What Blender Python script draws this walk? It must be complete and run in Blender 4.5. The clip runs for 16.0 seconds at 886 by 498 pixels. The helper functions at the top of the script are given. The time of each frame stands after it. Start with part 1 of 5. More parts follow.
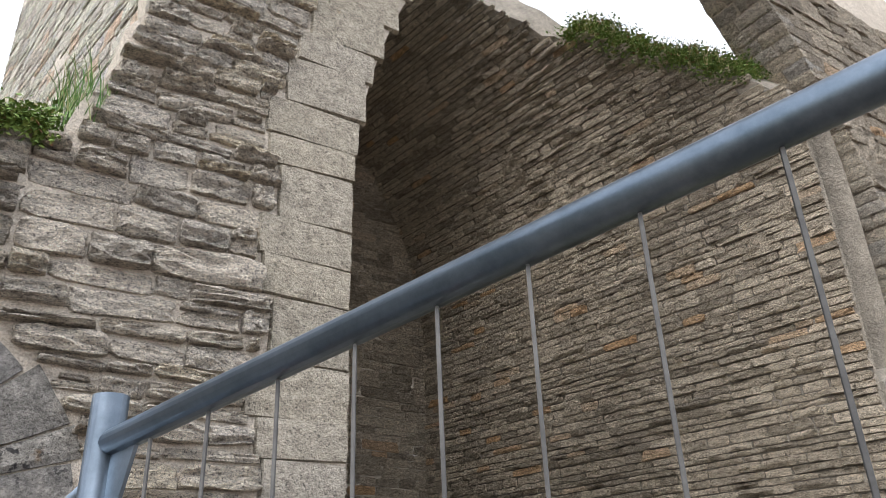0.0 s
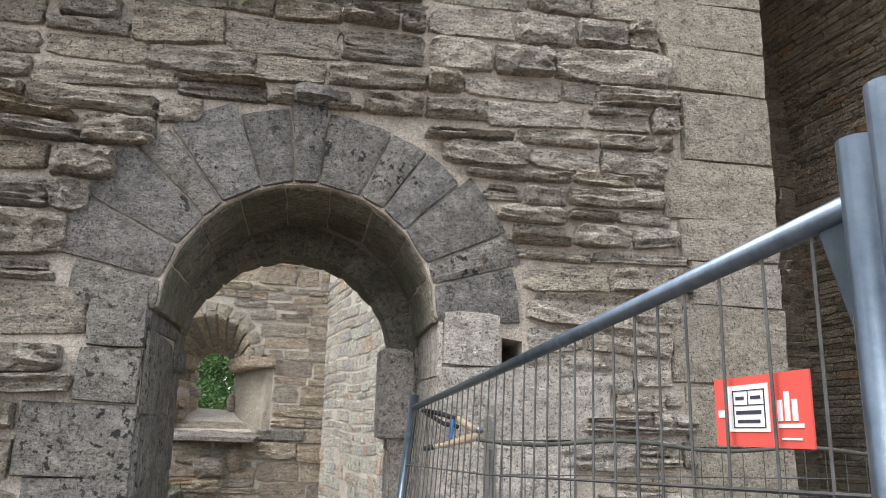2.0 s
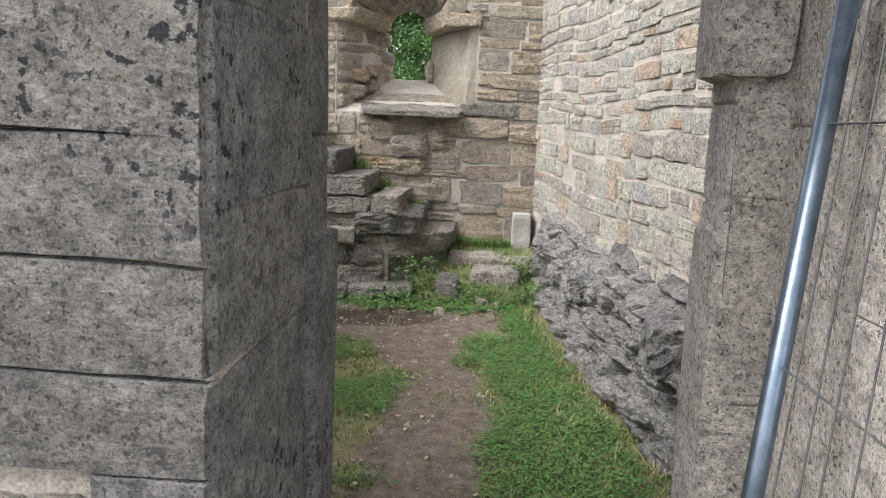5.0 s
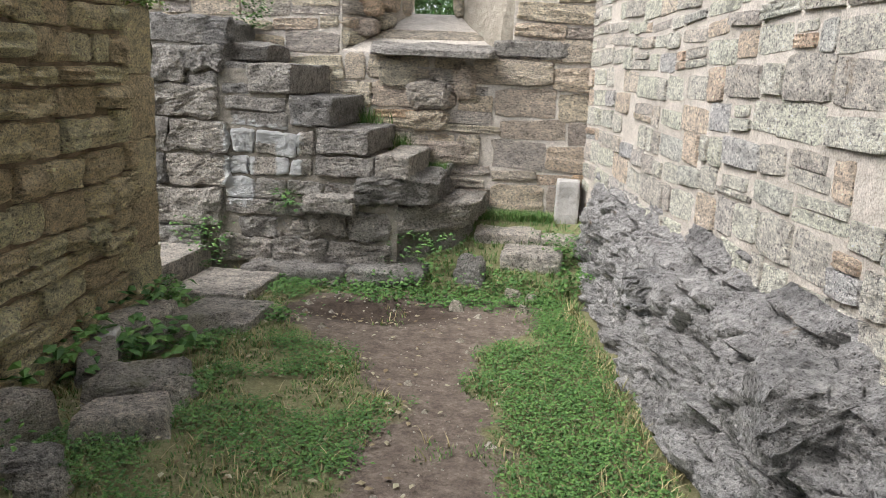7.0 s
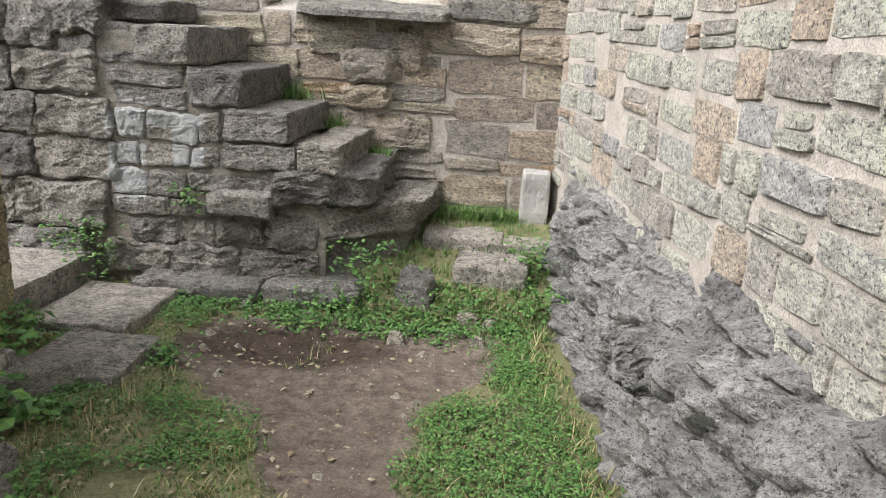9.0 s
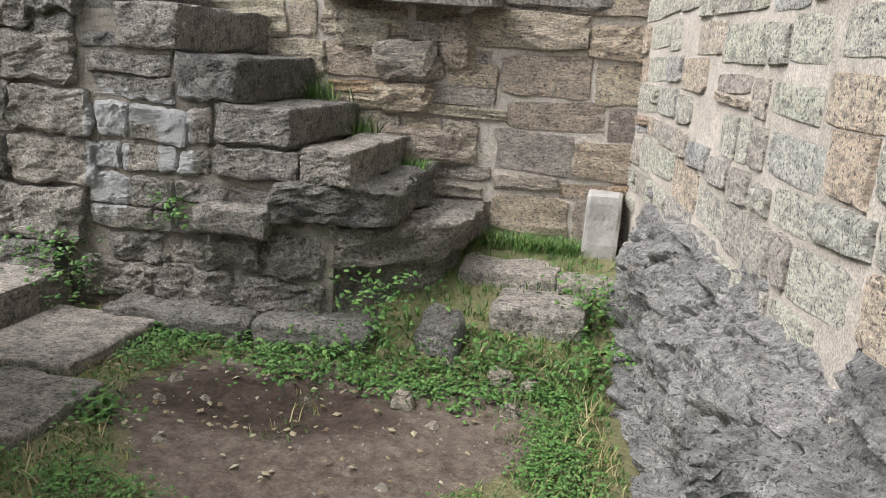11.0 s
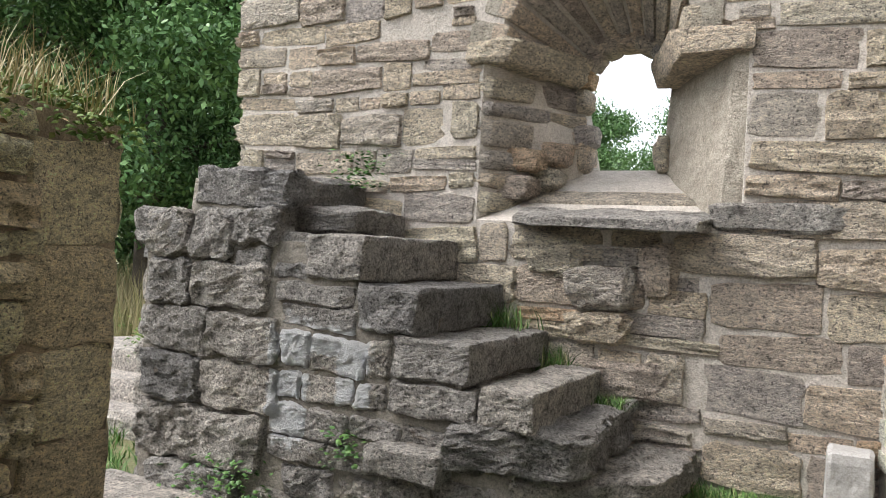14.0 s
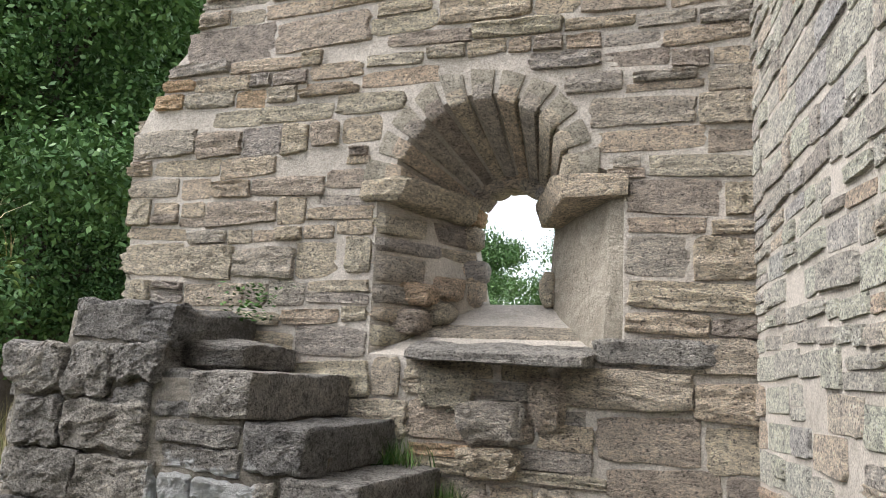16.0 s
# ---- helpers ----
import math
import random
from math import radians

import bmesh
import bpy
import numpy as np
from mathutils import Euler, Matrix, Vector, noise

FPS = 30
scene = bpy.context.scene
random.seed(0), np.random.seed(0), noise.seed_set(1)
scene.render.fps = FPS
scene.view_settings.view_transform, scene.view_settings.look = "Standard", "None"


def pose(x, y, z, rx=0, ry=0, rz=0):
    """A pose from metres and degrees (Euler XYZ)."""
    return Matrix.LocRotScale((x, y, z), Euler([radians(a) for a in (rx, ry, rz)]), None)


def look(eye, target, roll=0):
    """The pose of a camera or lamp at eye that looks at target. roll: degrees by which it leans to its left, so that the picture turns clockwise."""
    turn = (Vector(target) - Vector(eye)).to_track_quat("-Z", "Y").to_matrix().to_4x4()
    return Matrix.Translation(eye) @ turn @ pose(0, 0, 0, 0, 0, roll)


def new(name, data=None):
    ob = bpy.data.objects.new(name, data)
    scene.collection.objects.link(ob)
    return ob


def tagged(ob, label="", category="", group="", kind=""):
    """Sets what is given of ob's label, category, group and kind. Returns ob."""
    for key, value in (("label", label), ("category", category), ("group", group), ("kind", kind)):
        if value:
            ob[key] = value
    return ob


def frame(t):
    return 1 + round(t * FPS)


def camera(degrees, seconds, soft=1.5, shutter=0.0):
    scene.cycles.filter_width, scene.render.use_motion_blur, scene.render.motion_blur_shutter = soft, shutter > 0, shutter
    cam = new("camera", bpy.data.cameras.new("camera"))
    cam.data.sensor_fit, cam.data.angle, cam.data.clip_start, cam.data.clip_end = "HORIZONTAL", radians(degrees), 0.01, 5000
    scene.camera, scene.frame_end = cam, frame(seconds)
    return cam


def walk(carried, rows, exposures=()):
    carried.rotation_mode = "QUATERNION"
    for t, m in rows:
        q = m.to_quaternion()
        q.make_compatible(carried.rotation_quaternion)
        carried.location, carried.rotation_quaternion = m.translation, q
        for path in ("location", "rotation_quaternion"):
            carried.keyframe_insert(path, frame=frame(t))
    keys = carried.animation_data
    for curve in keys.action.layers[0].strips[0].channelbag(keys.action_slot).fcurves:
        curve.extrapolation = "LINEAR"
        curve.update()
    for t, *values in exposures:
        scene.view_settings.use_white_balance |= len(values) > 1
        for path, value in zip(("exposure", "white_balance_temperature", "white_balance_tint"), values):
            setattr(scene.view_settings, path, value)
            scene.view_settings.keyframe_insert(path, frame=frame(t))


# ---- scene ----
cam = camera(59.4, 16.0, soft=0.8)
PATH = [
    (0, (0.317, 0.104, 1.683), (1.337, 1.592, 2.548), -2.1),
    (0.5, (0.289, 0.099, 1.695), (1.216, 1.625, 2.597), -2.0),
    (1, (0.266, 0.134, 1.69), (1.032, 1.775, 2.539), -1.2),
    (1.4, (0.205, 0.235, 1.676), (0.802, 2.0, 2.405), -0.1),
    (1.5, (0.181, 0.265, 1.669), (0.731, 2.061, 2.358), 0.3),
    (1.7, (0.119, 0.336, 1.665), (0.58, 2.188, 2.26), 0.7),
    (2, (0.05, 0.451, 1.636), (0.374, 2.371, 2.095), 1.2),
    (2.5, (0.001, 0.694, 1.628), (0.142, 2.675, 1.863), 1.7),
    (3, (-0.044, 0.93, 1.608), (-0.017, 2.93, 1.649), 1.8),
    (3.5, (-0.108, 1.208, 1.61), (-0.139, 3.204, 1.497), 1.7),
    (4, (-0.096, 1.543, 1.554), (-0.181, 3.528, 1.332), 1.7),
    (4.5, (-0.083, 1.869, 1.543), (-0.198, 3.843, 1.243), 2.0),
    (4.7, (-0.094, 1.996, 1.531), (-0.215, 3.967, 1.212), 2.0),
    (6.8, (0.051, 3.425, 1.356), (-0.222, 5.362, 0.942), 2.1),
    (7, (0.045, 3.555, 1.357), (-0.231, 5.487, 0.923), 2.1),
    (7.5, (0.012, 3.874, 1.368), (-0.234, 5.796, 0.874), 2.1),
    (8, (-0.029, 4.131, 1.41), (-0.243, 6.043, 0.862), 2.4),
    (8.5, (0.0, 4.374, 1.449), (-0.19, 6.284, 0.89), 2.8),
    (8.7, (0.015, 4.457, 1.45), (-0.163, 6.371, 0.897), 2.9),
    (10.8, (0.145, 5.316, 1.24), (-0.215, 7.223, 0.759), 3.9),
    (11, (0.173, 5.44, 1.252), (-0.238, 7.337, 0.77), 3.6),
    (11.5, (0.191, 5.665, 1.271), (-0.339, 7.547, 0.853), 3.3),
    (11.7, (0.17, 5.721, 1.325), (-0.388, 7.602, 0.935), 3.4),
    (12, (0.161, 5.78, 1.323), (-0.455, 7.658, 1.018), 3.1),
    (12.5, (0.143, 5.788, 1.349), (-0.552, 7.655, 1.171), 2.8),
    (13, (0.144, 5.79, 1.36), (-0.652, 7.623, 1.265), 2.9),
    (13.5, (0.13, 5.808, 1.358), (-0.767, 7.595, 1.312), 3.0),
    (14, (0.12, 5.797, 1.364), (-0.82, 7.563, 1.362), 3.0),
    (14.5, (0.133, 5.795, 1.371), (-0.783, 7.572, 1.429), 3.0),
    (15, (0.146, 5.778, 1.388), (-0.699, 7.585, 1.524), 2.9),
    (15.5, (0.149, 5.773, 1.398), (-0.614, 7.608, 1.627), 2.8),
    (16, (0.145, 5.767, 1.411), (-0.554, 7.612, 1.74), 2.8),
]
EXPOSURES = [(0.0, 0.25), (1.0, 0.18), (1.5, 0.1), (2.0, 0.08), (2.5, 0.2), (3.5, 0.3), (7.0, 0.65), (8.5, 0.65), (11.0, 0.56), (11.5, 0.48), (12.5, 0.68), (13.0, 0.55), (13.5, 0.55), (14.5, 0.68), (15.0, 0.66), (16.0, 0.38)]
walk(cam, [(t, look(eye, target, roll)) for t, eye, target, roll in PATH], EXPOSURES)

# ---- world and sun ----
world = bpy.data.worlds.new("sky")
scene.world = world
world.use_nodes = True
wn = world.node_tree
sky = wn.nodes.new("ShaderNodeTexSky")
sky.sky_type, sky.sun_disc = "NISHITA", False
SUN_ELEV, SUN_TURN = radians(50), radians(-116)
sky.sun_elevation, sky.sun_rotation = SUN_ELEV, SUN_TURN
sky.dust_density, sky.air_density = 3.0, 1.0
veil = wn.nodes.new("ShaderNodeMixRGB")
veil.inputs["Fac"].default_value = 0.7
veil.inputs["Color2"].default_value = (9.0, 9.25, 10.1, 1)
wn.links.new(sky.outputs["Color"], veil.inputs["Color1"])
wn.links.new(veil.outputs["Color"], wn.nodes["Background"].inputs["Color"])
wn.nodes["Background"].inputs["Strength"].default_value = 0.21
sun = new("sun", bpy.data.lights.new("sun", "SUN"))
sun.data.energy, sun.data.angle, sun.data.color = 3.0, radians(36), (1.0, 0.972, 0.975)
sun.matrix_world = look((0, 0, 20), Vector((0, 0, 20)) - Vector((math.cos(SUN_ELEV) * math.sin(SUN_TURN), math.cos(SUN_ELEV) * math.cos(SUN_TURN), math.sin(SUN_ELEV))))


# ---- materials ----
def mat_base(name, rough=0.9, metal=0.0):
    m = bpy.data.materials.new(name)
    m.use_nodes = True
    nt = m.node_tree
    b = nt.nodes["Principled BSDF"]
    b.inputs["Roughness"].default_value = rough
    b.inputs["Metallic"].default_value = metal
    b.inputs["Specular IOR Level"].default_value = 0.25
    return m, nt, b


def noise_node(nt, scale, detail=6, rough=0.6, vec=None, kind="ShaderNodeTexNoise"):
    n = nt.nodes.new(kind)
    n.inputs["Scale"].default_value = scale
    if kind == "ShaderNodeTexNoise":
        n.inputs["Detail"].default_value, n.inputs["Roughness"].default_value = detail, rough
    if vec is not None:
        nt.links.new(vec, n.inputs["Vector"])
    return n


def ramp_node(nt, fac, stops):
    r = nt.nodes.new("ShaderNodeValToRGB")
    els = r.color_ramp.elements
    while len(els) < len(stops):
        els.new(0.5)
    for e, (p, c) in zip(els, stops):
        e.position, e.color = p, (*c, 1)
    nt.links.new(fac, r.inputs["Fac"])
    return r


def mix_node(nt, fac, a, b, mode="MIX"):
    m = nt.nodes.new("ShaderNodeMixRGB")
    m.blend_type = mode
    for sock, v in ((m.inputs["Fac"], fac), (m.inputs["Color1"], a), (m.inputs["Color2"], b)):
        if isinstance(v, (int, float)):
            sock.default_value = v
        elif isinstance(v, tuple):
            sock.default_value = (*v, 1)
        else:
            nt.links.new(v, sock)
    return m


def math_node(nt, op, a, b=0.0):
    m = nt.nodes.new("ShaderNodeMath")
    m.operation = op
    for sock, v in zip(m.inputs, (a, b)):
        if isinstance(v, (int, float)):
            sock.default_value = v
        else:
            nt.links.new(v, sock)
    return m.outputs[0]


def rand_of_piece(nt):
    oi, ge = nt.nodes.new("ShaderNodeObjectInfo"), nt.nodes.new("ShaderNodeNewGeometry")
    return math_node(nt, "FRACT", math_node(nt, "ADD", oi.outputs["Random"], ge.outputs["Random Per Island"])), ge.outputs["Position"]


def stone_mat(name, stops, dark=(0.05, 0.05, 0.05), dark_at=0.6, bump=1.0, pale=(0.5, 0.47, 0.42), grain=46, spots=0.0, bed=2.1, depth=0.05, pit_shade=0.7, stain=(), stain_tint=(0.78, 0.79, 0.78), cracks=1.0):
    """Weathered limestone: piece by piece tint, bedding, blotches, lichen and pitted relief, its hollows shaded in the
    colour.
    """
    m, nt, b = mat_base(name, 0.92)
    rnd, pos = rand_of_piece(nt)
    mp = nt.nodes.new("ShaderNodeMapping")
    mp.inputs["Scale"].default_value = (1, 1, bed)
    nt.links.new(pos, mp.inputs["Vector"])
    lay = mp.outputs["Vector"]
    base = ramp_node(nt, rnd, stops).outputs["Color"]
    big = noise_node(nt, 2.9, 5, 0.65, pos)
    mid = noise_node(nt, 13, 7, 0.75, lay)
    fine = noise_node(nt, grain, 6, 0.75, lay)
    speck = noise_node(nt, 210, 3, 0.7, pos)
    # Hollows go dark and ridges pale in the colour, standing in for relief shading.
    c = mix_node(nt, pit_shade, base, ramp_node(nt, fine.outputs["Fac"], [(0.36, (0.20, 0.195, 0.19)), (0.45, (0.80, 0.80, 0.79)), (0.54, (1.10, 1.10, 1.09)), (0.66, (1.55, 1.54, 1.51))]).outputs["Color"], "MULTIPLY").outputs["Color"]
    c = mix_node(nt, pit_shade, c, ramp_node(nt, mid.outputs["Fac"], [(0.36, (0.42, 0.41, 0.40)), (0.5, (1, 1, 1)), (0.64, (1.38, 1.37, 1.34))]).outputs["Color"], "MULTIPLY").outputs["Color"]
    holes = noise_node(nt, 95, 2, 0.5, pos)
    c = mix_node(nt, ramp_node(nt, holes.outputs["Fac"], [(0.60, (0, 0, 0)), (0.66, (0.75, 0.75, 0.75))]).outputs["Color"], c, (0.06, 0.057, 0.052)).outputs["Color"]
    sm = nt.nodes.new("ShaderNodeMapping")
    sm.inputs["Scale"].default_value = (2.6, 2.6, 2.6 + 9.0 * cracks)
    nt.links.new(pos, sm.inputs["Vector"])
    strata = noise_node(nt, 3.4, 7, 0.72, sm.outputs["Vector"])
    crack = ramp_node(nt, strata.outputs["Fac"], [(0.47, (1, 1, 1)), (0.492, (0.2, 0.2, 0.2)), (0.50, (0, 0, 0)), (0.508, (0.2, 0.2, 0.2)), (0.53, (1, 1, 1))]).outputs["Color"]
    c = mix_node(nt, 0.55 * cracks, c, ramp_node(nt, math_node(nt, "ADD", crack, 0.0), [(0.0, (0.30, 0.28, 0.26)), (0.6, (1, 1, 1))]).outputs["Color"], "MULTIPLY").outputs["Color"]
    c = mix_node(nt, 0.5, c, ramp_node(nt, speck.outputs["Fac"], [(0.33, (0.35, 0.35, 0.35)), (0.5, (1, 1, 1)), (0.68, (1.6, 1.6, 1.6))]).outputs["Color"], "MULTIPLY").outputs["Color"]
    c = mix_node(nt, ramp_node(nt, mid.outputs["Fac"], [(0.54, (0, 0, 0)), (0.70, (0.55, 0.55, 0.55))]).outputs["Color"], c, pale).outputs["Color"]
    soot = math_node(nt, "ADD", math_node(nt, "MULTIPLY", big.outputs["Fac"], 0.5), math_node(nt, "MULTIPLY", mid.outputs["Fac"], 0.5))
    c = mix_node(nt, ramp_node(nt, soot, [(dark_at - 0.02, (0, 0, 0)), (dark_at + 0.12, (0.7, 0.7, 0.7))]).outputs["Color"], c, dark).outputs["Color"]
    if spots:
        sp = noise_node(nt, 34, 5, 0.55, pos)
        sg = noise_node(nt, 3.2, 3, 0.5, pos)
        k = math_node(nt, "MULTIPLY", ramp_node(nt, sp.outputs["Fac"], [(0.585, (0, 0, 0)), (0.62, (1, 1, 1))]).outputs["Color"], ramp_node(nt, sg.outputs["Fac"], [(0.48, (0, 0, 0)), (0.6, (spots, spots, spots))]).outputs["Color"])
        c = mix_node(nt, k, c, (0.025, 0.025, 0.028)).outputs["Color"]
    oc = noise_node(nt, 5.3, 4, 0.7, pos)
    c = mix_node(nt, ramp_node(nt, oc.outputs["Fac"], [(0.66, (0, 0, 0)), (0.76, (0.5, 0.5, 0.5))]).outputs["Color"], c, (0.36, 0.23, 0.10)).outputs["Color"]
    if stain:
        sx = nt.nodes.new("ShaderNodeSeparateXYZ")
        nt.links.new(pos, sx.inputs["Vector"])
        edge = noise_node(nt, 16, 5, 0.65, pos).outputs["Fac"]
        total = None
        for x0, x1, z0, z1 in stain:
            ax = math_node(nt, "DIVIDE", math_node(nt, "ABSOLUTE", math_node(nt, "SUBTRACT", sx.outputs["X"], (x0 + x1) / 2)), (x1 - x0) / 2)
            az = math_node(nt, "DIVIDE", math_node(nt, "ABSOLUTE", math_node(nt, "SUBTRACT", sx.outputs["Z"], (z0 + z1) / 2)), (z1 - z0) / 2)
            k = math_node(nt, "SUBTRACT", 1.0, math_node(nt, "MAXIMUM", ax, az))
            total = k if total is None else math_node(nt, "MAXIMUM", total, k)
        f = math_node(nt, "ADD", total, math_node(nt, "MULTIPLY", edge, 1.3))
        c = mix_node(nt, ramp_node(nt, f, [(0.56, (0, 0, 0)), (0.74, (0.92, 0.92, 0.92))]).outputs["Color"], c, stain_tint).outputs["Color"]
    nt.links.new(c, b.inputs["Base Color"])
    hgt = math_node(nt, "ADD", math_node(nt, "MULTIPLY", fine.outputs["Fac"], 1.3), math_node(nt, "ADD", math_node(nt, "MULTIPLY", mid.outputs["Fac"], 1.5), math_node(nt, "MULTIPLY", holes.outputs["Fac"], -0.5)))
    hgt = math_node(nt, "ADD", hgt, math_node(nt, "ADD", math_node(nt, "MULTIPLY", crack, 0.35 * cracks), math_node(nt, "MULTIPLY", strata.outputs["Fac"], 1.6 * cracks)))
    bp = nt.nodes.new("ShaderNodeBump")
    bp.inputs["Strength"].default_value, bp.inputs["Distance"].default_value = bump, depth
    nt.links.new(hgt, bp.inputs["Height"])
    nt.links.new(bp.outputs["Normal"], b.inputs["Normal"])
    return m


def plain_mat(name, c1, c2, scale=20, rough=0.9, bump=0.3, metal=0.0, dist=0.01, c3=None, gritty=0.0):
    m, nt, b = mat_base(name, rough, metal)
    ge = nt.nodes.new("ShaderNodeNewGeometry")
    n = noise_node(nt, scale, 8, 0.7, ge.outputs["Position"])
    n2 = noise_node(nt, scale * 0.13, 4, 0.6, ge.outputs["Position"])
    f = math_node(nt, "ADD", math_node(nt, "MULTIPLY", n.outputs["Fac"], 0.55), math_node(nt, "MULTIPLY", n2.outputs["Fac"], 0.45))
    stops = [(0.38, c1), (0.6, c2)] + ([(0.7, c3)] if c3 else [])
    nt.links.new(ramp_node(nt, f, stops).outputs["Color"], b.inputs["Base Color"])
    if gritty:
        g = noise_node(nt, 150, 4, 0.75, ge.outputs["Position"])
        c = mix_node(nt, gritty, b.inputs["Base Color"].links[0].from_socket, ramp_node(nt, g.outputs["Fac"], [(0.32, (0.35, 0.34, 0.32)), (0.5, (1, 1, 1)), (0.68, (1.5, 1.5, 1.5))]).outputs["Color"], "MULTIPLY").outputs["Color"]
        nt.links.new(c, b.inputs["Base Color"])
    if bump:
        bp = nt.nodes.new("ShaderNodeBump")
        bp.inputs["Strength"].default_value, bp.inputs["Distance"].default_value = bump, dist
        nt.links.new(n.outputs["Fac"], bp.inputs["Height"])
        nt.links.new(bp.outputs["Normal"], b.inputs["Normal"])
    return m


def leaf_mat(name, stops, rough=0.6):
    m, nt, b = mat_base(name, rough)
    rnd, pos = rand_of_piece(nt)
    nt.links.new(ramp_node(nt, rnd, stops).outputs["Color"], b.inputs["Base Color"])
    b.inputs["Transmission Weight"].default_value = 0.0
    b.inputs["Subsurface Weight"].default_value = 0.0
    return m


RUBBLE = stone_mat("rubble stone", [(0.0, (0.47, 0.431, 0.375)), (0.3, (0.627, 0.566, 0.47)), (0.6, (0.694, 0.616, 0.493)), (0.85, (0.538, 0.51, 0.465)), (1.0, (0.717, 0.605, 0.437))], dark_at=0.60, cracks=0.6)
PALE_RUBBLE = stone_mat("pale rubble stone", [(0.0, (0.68, 0.619, 0.549)), (0.3, (0.88, 0.85, 0.743)), (0.6, (0.88, 0.874, 0.731)), (0.78, (0.742, 0.723, 0.696)), (0.9, (0.88, 0.777, 0.636)), (1.0, (0.88, 0.667, 0.495))], dark_at=0.66, pale=(0.80, 0.76, 0.70), pit_shade=0.65, cracks=0.55)
END_RUBBLE = stone_mat("warm rubble stone", [(0.0, (0.551, 0.48, 0.417)), (0.2, (0.819, 0.681, 0.53)), (0.45, (0.819, 0.714, 0.542)), (0.6, (0.626, 0.564, 0.508)), (0.8, (0.819, 0.739, 0.564)), (0.92, (0.75, 0.634, 0.519)), (1.0, (0.819, 0.575, 0.338))], dark_at=0.62, pale=(0.74, 0.68, 0.58), pit_shade=0.65, cracks=0.5)
DARK_STONE = stone_mat("dark weathered stone", [(0.0, (0.307, 0.296, 0.284)), (0.4, (0.487, 0.459, 0.42)), (0.8, (0.613, 0.563, 0.494)), (1.0, (0.499, 0.477, 0.443))], dark_at=0.53, pale=(0.60, 0.57, 0.53), pit_shade=0.85, stain=((-2.16, -1.97, 0.48, 1.0), (-2.16, -1.64, 0.88, 1.0), (-1.81, -1.64, 0.66, 1.0)), bed=1.3, grain=58, cracks=0.5)
MOSSY = stone_mat("mossy grey stone", [(0.0, (0.504, 0.476, 0.42)), (1.0, (0.7, 0.644, 0.574))], dark=(0.10, 0.11, 0.03), dark_at=0.50, cracks=0.4)
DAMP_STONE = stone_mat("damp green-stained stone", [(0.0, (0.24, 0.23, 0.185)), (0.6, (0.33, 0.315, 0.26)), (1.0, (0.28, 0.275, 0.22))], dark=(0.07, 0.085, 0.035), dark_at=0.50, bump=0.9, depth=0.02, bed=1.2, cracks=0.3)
SLAB = stone_mat("worn slab stone", [(0.0, (0.581, 0.534, 0.474)), (1.0, (0.681, 0.617, 0.542))], dark_at=0.66, pit_shade=0.75, bed=1.0, cracks=0.2)
PALE_ASHLAR = stone_mat("pale grey ashlar", [(0.0, (0.536, 0.5, 0.445)), (0.5, (0.665, 0.621, 0.558)), (1.0, (0.6, 0.563, 0.496))], dark_at=0.64, bump=0.9, depth=0.02, spots=0.35, bed=1.2, pit_shade=0.6, grain=60, pale=(0.70, 0.68, 0.64), cracks=0.3, stain=((0.695, 0.745, 1.12, 1.70),), stain_tint=(0.24, 0.235, 0.21))
TAN_RUBBLE = stone_mat("tan rubble stone", [(0.0, (0.661, 0.611, 0.534)), (0.4, (0.84, 0.763, 0.649)), (0.8, (0.763, 0.712, 0.636)), (1.0, (0.88, 0.776, 0.598))], dark_at=0.64, pale=(0.68, 0.63, 0.55), cracks=0.5)
ASHLAR = stone_mat("grey ashlar", [(0.0, (0.2, 0.193, 0.18)), (0.4, (0.287, 0.274, 0.243)), (0.7, (0.24, 0.233, 0.223)), (1.0, (0.28, 0.263, 0.233))], dark_at=0.62, bump=0.9, depth=0.02, spots=0.9, bed=1.2, pit_shade=0.6, grain=60, cracks=0.2)
CREAM_ASHLAR = stone_mat("cream ashlar", [(0.0, (0.37, 0.339, 0.277)), (0.5, (0.44, 0.4, 0.321)), (1.0, (0.405, 0.374, 0.317))], dark_at=0.66, bump=0.9, depth=0.02, bed=1.4, pit_shade=0.55, grain=65, cracks=0.2)
BROWN_STONE = stone_mat("brown stone", [(0.0, (0.751, 0.61, 0.392)), (0.5, (0.88, 0.757, 0.487)), (1.0, (0.88, 0.829, 0.551))], dark_at=0.66, pale=(0.70, 0.61, 0.47), pit_shade=0.65, cracks=0.6)
ROCK = stone_mat("craggy rock", [(0.0, (0.349, 0.344, 0.338)), (1.0, (0.449, 0.436, 0.418))], dark=(0.04, 0.04, 0.042), dark_at=0.50, pale=(0.62, 0.60, 0.57), grain=34, depth=0.03, pit_shade=0.7, bed=1.0, cracks=0.25)
VAULT_STONE = stone_mat("vault stone", [(0.0, (0.379, 0.329, 0.259)), (0.5, (0.59, 0.512, 0.4)), (0.93, (0.702, 0.618, 0.491)), (1.0, (0.674, 0.435, 0.239))], dark_at=0.62)
MORTAR = plain_mat("lime mortar", (0.42, 0.375, 0.31), (0.62, 0.56, 0.475), 26, 0.95, 0.7, dist=0.04, gritty=0.75)
PALE_MORTAR = plain_mat("pale lime mortar", (0.39, 0.355, 0.30), (0.575, 0.525, 0.46), 26, 0.95, 0.6, dist=0.04, gritty=0.75)
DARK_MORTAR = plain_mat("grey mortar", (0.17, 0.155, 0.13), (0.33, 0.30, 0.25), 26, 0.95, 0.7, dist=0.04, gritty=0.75)
